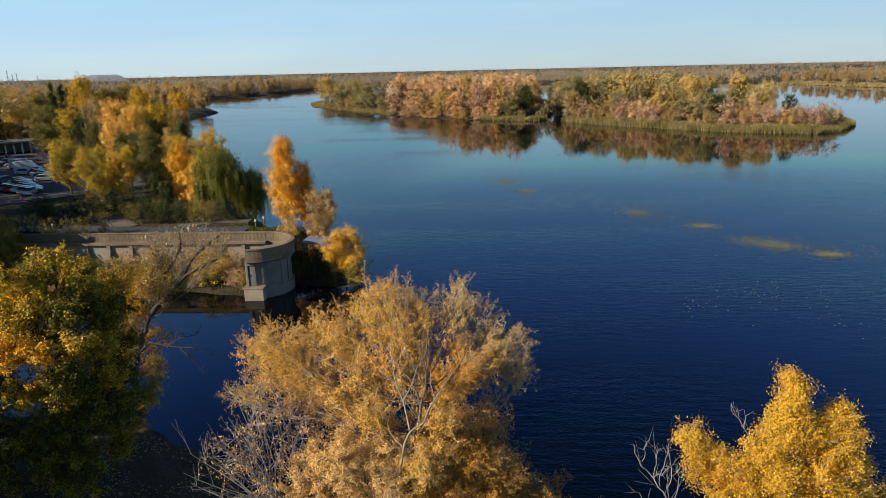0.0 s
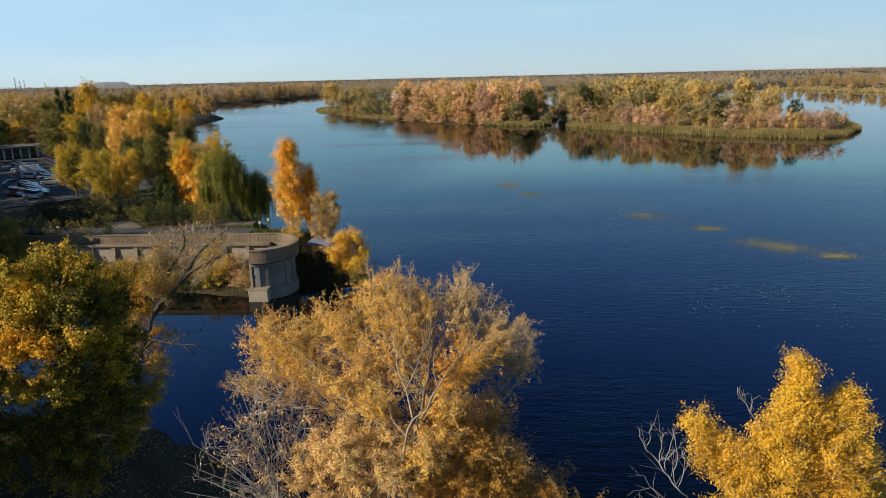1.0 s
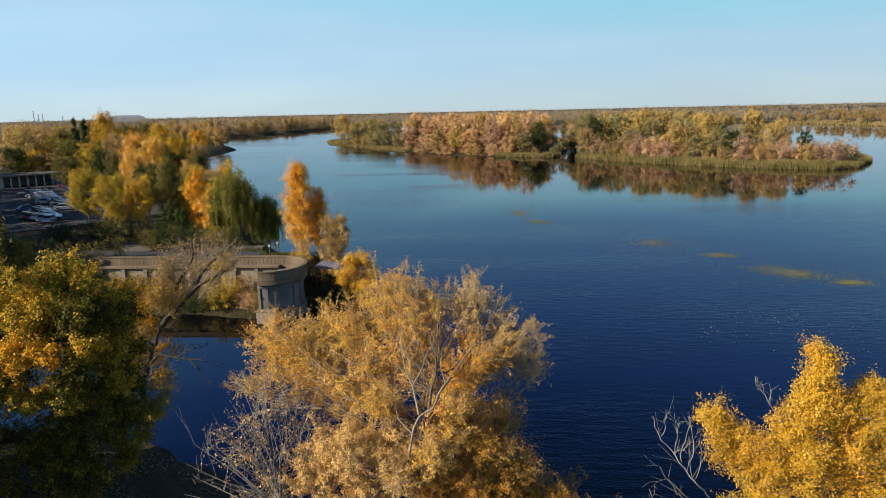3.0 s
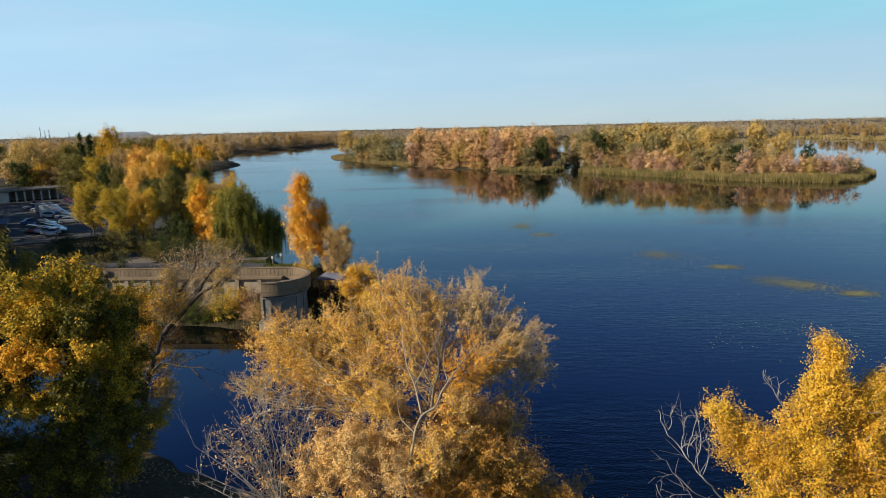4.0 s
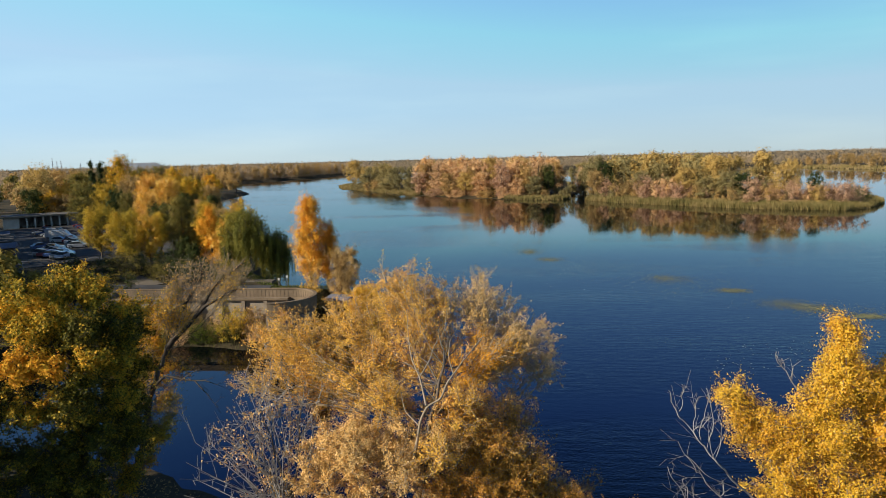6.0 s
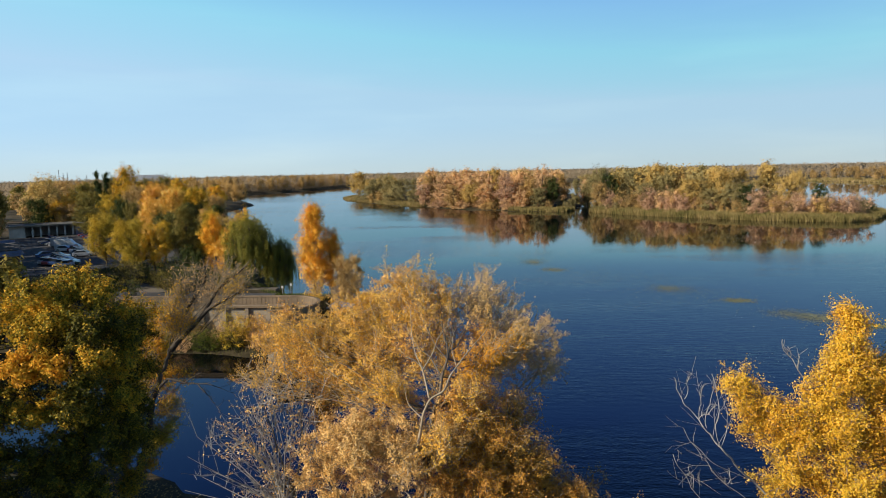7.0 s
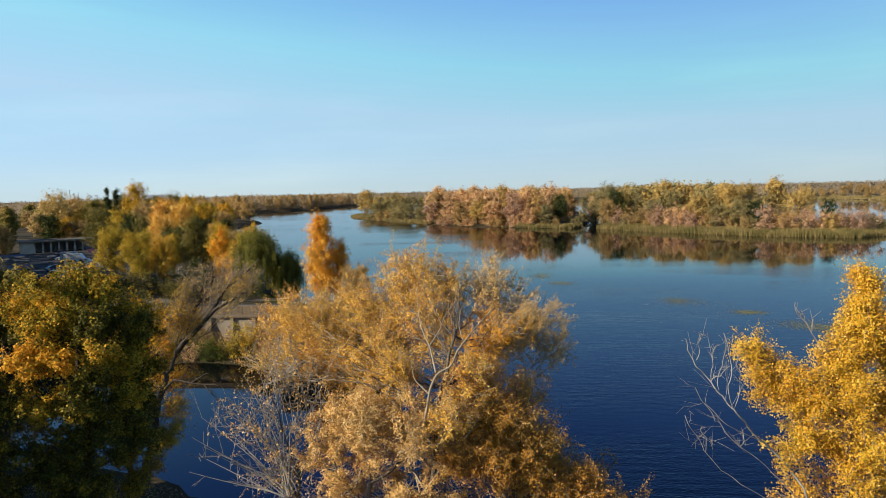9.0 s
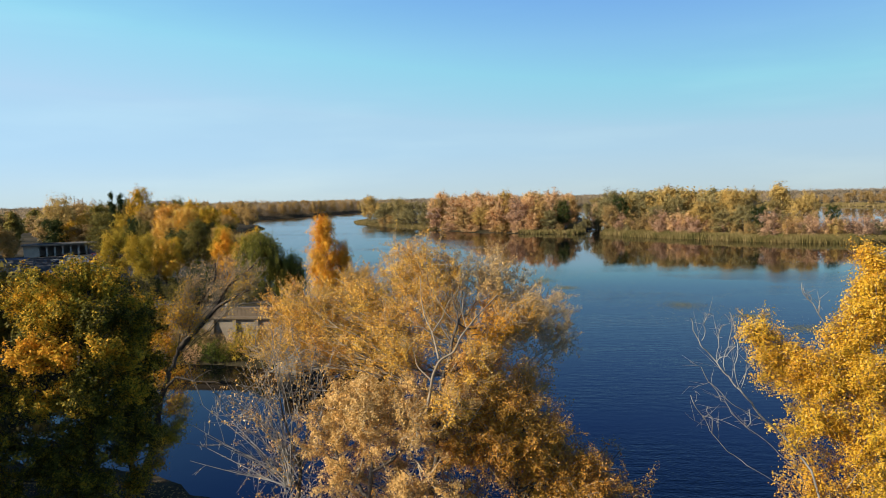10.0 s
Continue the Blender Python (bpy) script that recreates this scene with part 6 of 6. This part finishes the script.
wood_stuff("island_wood", [(-60, 480), (0, 405), (50, 440), (50, 540), (-20, 600)], 55, (15, 22), RUSSET, ["vase", "round"], "russet wood in the island's interior", 15, 9)
wood(FAR, [(-44, 402), (-23, 370), (4, 352), (30, 342), (34, 350), (5, 360), (-20, 378), (-40, 410)], 16, (3.5, 6.5), [RUSSET, DRY, PINK], ["fan"], ISL, G2, 16, gap=4)
wood(FAR, [(40, 352), (62, 372), (66, 420), (46, 400)], 12, (12, 19), [DRY, HAZED_OLIVE, RUSSET, PINK], ["round", "vase"], ISL, G2, 18, gap=6)
wood(FAR, [(34, 342), (40, 346), (40, 368), (32, 360)], 5, (5, 8), [HAZED_OLIVE, HAZED_OLIVE], ["bush"], ISL, G2, 17, gap=4)
for rows in (((55, 364, 22.7, HAZED_OLIVE, "round", 1.01), (56, 341, 18.9, GREEN, "round", 0.81), (64, 360, 19.9, HAZED_GOLD, "round", 0.99), (69, 346, 20.5, HAZED_OLIVE, "round", 1.00), (70, 323, 14.1, HAZED_OLIVE, "round", 1.04), (80, 342, 23.3, HAZED_GOLD, "round", 0.94), (81, 328, 18.0, HAZED_OLIVE, "round", 1.02), (55, 330, 10.4, PINK, "fan", 1.41), (63, 319, 10.7, DRY, "fan", 1.75), (89, 338, 18.2, DRY, "round", 1.08), (50, 333, 15.5, DRY, "round", 0.95)),
             ((70, 311, 12.1, PINK, "fan", 1.51), (77, 305, 12.5, RUSSET, "fan", 1.25), (81, 297, 9.3, PINK, "fan", 1.59), (85, 301, 15.9, HAZED_GOLD, "round", 1.11), (91, 302, 17.4, HAZED_OLIVE, "round", 0.98), (97, 300, 20.9, HAZED_GOLD, "round", 0.91), (91, 291, 11.7, HAZED_OLIVE, "round", 1.51), (98, 287, 14.5, HAZED_OLIVE, "round", 1.13), (107, 305, 21.1, HAZED_GOLD, "round", 0.80), (103, 283, 14.1, GREEN, "round", 0.94), (110, 286, 16.1, HAZED_OLIVE, "round", 0.95), (113, 289, 22.9, HAZED_GOLD, "tall", 1.21)),
             ((98, 281, 7.8, DRY, "fan", 1.31), (105, 275, 12.7, PINK, "fan", 1.16), (111, 272, 9.8, DRY, "fan", 1.32), (118, 278, 17.4, HAZED_GOLD, "round", 0.94), (123, 284, 19.5, HAZED_GOLD, "round", 0.64), (117, 269, 11.1, PINK, "fan", 1.32), (126, 271, 13.9, GREEN, "round", 0.69), (122, 268, 10.2, RUSSET, "fan", 1.11), (126, 266, 9.8, HAZED_GOLD, "fan", 1.21), (130, 264, 11.0, PINK, "fan", 1.43), (137, 266, 11.2, PINK, "fan", 1.33), (145, 276, 5.5, HAZED_OLIVE, "fan", 1.6), (149, 280, 6.0, GREEN, "fan", 1.5), (155, 291, 6.0, HAZED_OLIVE, "fan", 1.5))):
    for x, y, h, m, k, w in rows:
        plant(FAR, k, x, y, h, m, ISL, G3, w)
wood(FAR, [(58, 318), (76, 297), (92, 282), (106, 273), (126, 264), (137, 269), (147, 284), (140, 290), (126, 277), (106, 284), (90, 293), (64, 320)], 22, (6, 9.5), [PINK, PINK, DRY, DRY, RUSSET, HAZED_OLIVE], ["fan"], ISL, G3, 24, gap=5)
wood(FAR, [(150, 284), (160, 296), (158, 304), (150, 294)], 6, (4.5, 6.5), [GREEN, HAZED_OLIVE, HAZED_OLIVE], ["bush"], ISL, G3, 25, gap=2.6)
wood_stuff("island_wood", [(60, 355), (84, 322), (108, 312), (112, 330), (140, 440), (90, 460)], 46, (17, 22), HAZED_OLIVE, ["round", "vase"], "grey olive wood in the island's interior", 26, 8)
wood_stuff("island_wood", [(60, 355), (84, 322), (108, 312), (112, 330), (140, 440), (90, 460)], 34, (17, 22), HAZED_GOLD, ["round", "vase"], "ochre wood in the island's interior", 28, 8)
wood(FAR, [(44, 335), (58, 316), (70, 312), (60, 335), (52, 350)], 8, (4, 7), [HAZED_OLIVE, GREEN, DRY], ["bush"], ISL, G3, 27, gap=4)

# ---- reeds and grass ----


def blades(name, pts, height, width, mat, label, seed, lean=0.16):
    rng = np.random.default_rng(seed)
    n = len(pts)
    h = height * rng.uniform(0.6, 1.2, n)
    a = rng.uniform(0, np.pi, n)
    d = np.stack([np.cos(a), np.sin(a), np.zeros(n)], -1) * (width * rng.uniform(0.6, 1.3, n))[:, None]
    top = pts + np.stack([rng.normal(size=n) * lean * h, rng.normal(size=n) * lean * h, h], -1)
    v = np.stack([pts - d, pts + d, top], 1).reshape(-1, 3)
    ob = new(name, make_mesh(name, v, [np.arange(3 * n).reshape(-1, 3)], mat))
    return tagged(ob, label, "reeds" if "reed" in name else "grass", kind="stuff")


def along(poly, i0, i1, depth, n, seed, out=0.0):
    """Random places along a stretch of shore, up to depth inland."""
    rng = np.random.default_rng(seed)
    p = np.array(poly[i0:i1 + 1], float)
    seg = np.linalg.norm(np.diff(p, axis=0), axis=1)
    s = rng.random(n) * seg.sum()
    cum = np.concatenate([[0], np.cumsum(seg)])
    k = np.clip(np.searchsorted(cum, s) - 1, 0, len(seg) - 1)
    t = (s - cum[k]) / seg[k]
    d = (p[k + 1] - p[k]) / seg[k][:, None]
    q = p[k] + (p[k + 1] - p[k]) * t[:, None]
    inn = np.stack([-d[:, 1], d[:, 0]], -1) * (rng.random(n) ** 1.0 * (depth + out) - out)[:, None]
    q = q + inn
    z = np.maximum(ground_height(q[:, 0], q[:, 1]), -0.3) - 0.05
    return np.stack([q[:, 0], q[:, 1], z], -1)


blades("reed_belt", along(ISLE_R, 0, 7, 9, 52000, 61, 2.0), 2.5, 0.075, REED, "olive and straw reeds fringing the island", 71)
blades("reed_belt", along(ISLE_L, 0, 4, 12, 26000, 62, 1.0), 2.2, 0.09, REED, "olive and straw reeds fringing the island", 72)
blades("reed_belt", along(ISLE_L, 6, 8, 7, 5000, 63, 1.0), 2.0, 0.16, REED, "olive and straw reeds fringing the island", 73)
blades("reed_belt", along(FAR_LAND, 6, 9, 25, 9000, 64, 0.0), 2.2, 0.4, REED, "straw-coloured reeds on the far shore", 74)
blades("reed_clump", along(FOOT, 1, 4, 2.0, 320, 65, 0.2), 0.9, 0.03, GRASS, "green and straw reeds at the foot of the wall", 75)
blades("grass_verge", along(LEFT_BANK, 1, 6, 10, 9000, 66, 0.0), 0.35, 0.04, GRASS, "green grass on the embankment", 76)

# dry leaves under the near trees
litter_rng = np.random.default_rng(67)
lx, ly = litter_rng.uniform(-34, 6, 30000), litter_rng.uniform(12, 47, 30000)
lk = (signed(NEAR_BANK, lx, ly) > 0.6) & (litter_rng.random(30000) < 0.35 + 0.3 * np.sin(lx * 0.7 + np.sin(ly * 0.5)) + 0.2 * np.sin(ly * 0.9))
lx, ly = lx[lk], ly[lk]
litter = leaves_mesh("fallen_leaves", litter_rng, np.stack([lx, ly, ground_height(lx, ly) + 0.05], -1), 0.085, DRY, True, 0.0, np.tile(np.array([0.0, 0.0, 1.0]), (len(lx), 1)), 3.0)
tagged(new("fallen_leaves", litter), "dry brown leaves scattered added out of view to shade the near bank", "fallen leaves", kind="stuff")

# ---- distant woods ----


def far_wood(name, x0, x1, y0, y1, n, hs, mat, label, seed, per=64, size=0.062):
    """Many crowns far off, in one mesh: each an uneven heap of small leafy sprays."""
    rng = np.random.default_rng(seed)
    x, y = rng.uniform(x0, x1, n * 3), rng.uniform(y0, y1, n * 3)
    ok = np.maximum(signed(FAR_LAND, x, y), signed(LEFT_BANK, x, y)) > 6
    x, y = x[ok][:n], y[ok][:n]
    lie = 0.5 + 0.25 * np.sin(x / 61 + 1.3 * np.sin(y / 83)) + 0.25 * np.sin(y / 47 + 1.7 * np.sin(x / 39))
    keep = lie > 0.2
    x, y, lie = x[keep], y[keep], lie[keep]
    n = len(x)
    h = rng.uniform(*hs, n) * (0.7 + 0.5 * lie)
    k = 6
    c = np.stack([x, y, ground_height(x, y)], -1)[:, None] + rng.normal(size=(n, k, 3)) * h[:, None, None] * np.array([0.2, 0.2, 0.05])
    up = (np.arange(k) + 0.5) / k
    c[:, :, 2] += h[:, None] * (0.15 + 0.7 * up)
    r = h[:, None] * (0.28 - 0.12 * up) * rng.uniform(0.7, 1.25, (n, k))
    pick = rng.integers(0, k, (n, per))
    i = np.arange(n)[:, None]
    d = rng.normal(size=(n, per, 3))
    d /= np.linalg.norm(d, axis=2, keepdims=True)
    p = c[i, pick] + d * (r[i, pick] * rng.uniform(0.7, 1.1, (n, per)))[:, :, None]
    ob = new(name, leaves_mesh(name, rng, p.reshape(-1, 3), float(np.mean(hs)) * size, mat, True, 0.0, d.reshape(-1, 3), 4.0))
    return tagged(ob, label, "wood", kind="stuff")


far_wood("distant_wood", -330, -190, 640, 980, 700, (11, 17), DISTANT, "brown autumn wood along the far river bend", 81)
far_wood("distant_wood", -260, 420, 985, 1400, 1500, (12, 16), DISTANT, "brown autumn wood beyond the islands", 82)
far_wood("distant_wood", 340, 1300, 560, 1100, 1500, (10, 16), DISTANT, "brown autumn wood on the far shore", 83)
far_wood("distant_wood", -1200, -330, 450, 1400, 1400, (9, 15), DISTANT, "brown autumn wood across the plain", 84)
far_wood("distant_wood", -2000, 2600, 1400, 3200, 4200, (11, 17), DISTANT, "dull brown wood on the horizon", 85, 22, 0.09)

wood_stuff("bank_wood", [(-262, 662), (-246, 726), (-216, 852), (-206, 955), (-250, 960), (-290, 840), (-310, 690)], 70, (13, 17.5), DRY, ["round", "tall"], "brown autumn wood along the river bend", 31, 9)
wood_stuff("far_shore_wood", [(360, 800), (371, 722), (384, 640), (520, 566), (700, 530), (710, 570), (540, 620), (420, 690), (400, 800)], 80, (10, 16), DRY, ["round", "tall"], "brown autumn wood on the far shore", 32, 9)

# ---- flat-topped spoil heap far off ----
heap = thing("spoil_heap", -1450, 2625, 0, "flat-topped spoil heap on the horizon, greyed by haze", "hill", rz=27)
hm = bmesh.new()
hr = [[hm.verts.new((sx * w + 3 * math.sin(5 * w + sx), sy * d, z)) for sx, sy in ((-1, -1), (-0.3, -1.1), (0.4, -1.05), (1, -1), (1, 1), (-1, 1))] for w, d, z in ((90, 70, 0), (60, 45, 22), (46, 30, 28))]
for r0, r1 in zip(hr, hr[1:]):
    for i in range(6):
        hm.faces.new((r0[i], r0[(i + 1) % 6], r1[(i + 1) % 6], r1[i]))
hm.faces.new(hr[-1])
part("mound", hm, HEAP, heap)

# ---- masts far off ----


def mast(x, y, h):
    m = thing("radio_mast", x, y, 2.0, "slim grey mast on the horizon", "mast", "horizon masts")
    bm = bmesh.new()
    bmesh.ops.create_cone(bm, cap_ends=True, segments=6, radius1=1.1, radius2=0.5, depth=h, matrix=pose(0, 0, h / 2))
    part("pole", bm, STEEL, m)
    for f in (0.6, 0.8, 0.95):
        part("crossarm", box(-3 * (1.3 - f) * 2, 3 * (1.3 - f) * 2, -0.3, 0.3, h * f, h * f + 0.7), STEEL, m)


for x, y, h in ((-1055, 1500, 40), (-1030, 1480, 32), (-985, 1500, 26), (-1075, 1560, 34)):
    mast(x, y, h)

# ---- floating weed and lily pads ----


def floating(name, blobs, n, size, mat, label, seed, z=0.02):
    """Small flat leaves on the water, scattered in drifts of (x, y, rx, ry)."""
    rng = np.random.default_rng(seed)
    k = rng.integers(0, len(blobs), n)
    b = np.array(blobs, float)[k]
    q = rng.normal(size=(n, 2)) * 0.5
    x, y = b[:, 0] + q[:, 0] * b[:, 2], b[:, 1] + q[:, 1] * b[:, 3]
    a = np.linspace(0, 2 * np.pi, 6, endpoint=False)[None] + rng.uniform(0, 6, (n, 1))
    r = size * rng.uniform(0.5, 1.4, (n, 1)) * rng.uniform(0.8, 1.2, (n, 6))
    v = np.stack([x[:, None] + r * np.cos(a), y[:, None] + r * np.sin(a), np.broadcast_to(z + rng.uniform(0, 0.012, (n, 1)), (n, 6))], -1)
    ob = new(name, make_mesh(name, v.reshape(-1, 3), [np.arange(6 * n).reshape(-1, 6)], mat))
    return tagged(ob, label, "water plants", kind="stuff")


floating("algae_drift", [(8.3, 157.8, 2.4, 5), (12.1, 145.7, 3.0, 3.5), (31.2, 122.3, 3.6, 4.0), (39.4, 111.1, 3, 2.0), (46.3, 98.1, 3.6, 3.2), (51.3, 93.3, 2.6, 1.6), (44, 101, 4, 4)], 8000, 0.062, ALGAE, "yellow-green algae drifting on the river", 91)
floating("algae_drift", [(20, 140, 14, 16), (12, 170, 14, 14), (34, 118, 12, 9), (50, 96, 10, 5), (8, 160, 6, 9)], 2600, 0.07, ALGAE, "dull water weed drifting on the river", 95)
floating("lily_pads", [(37.2, 74.8, 5, 5), (40.5, 66.9, 7, 5), (26, 72.2, 4, 4), (33, 78, 8, 3)], 130, 0.075, PAD, "scattered lily pads, paled like glints, on the water", 92)
floating("lily_pads", [(30, 124, 14, 9), (20, 138, 12, 14), (44, 102, 9, 6), (62, 92, 8, 4)], 420, 0.075, PAD, "scattered lily pads, paled like glints, on the water", 93)
floating("lily_pads", [(20, 215, 40, 22), (60, 200, 30, 14), (80, 235, 40, 12)], 500, 0.16, PAD, "scattered lily pads, paled like glints, on the water", 94)
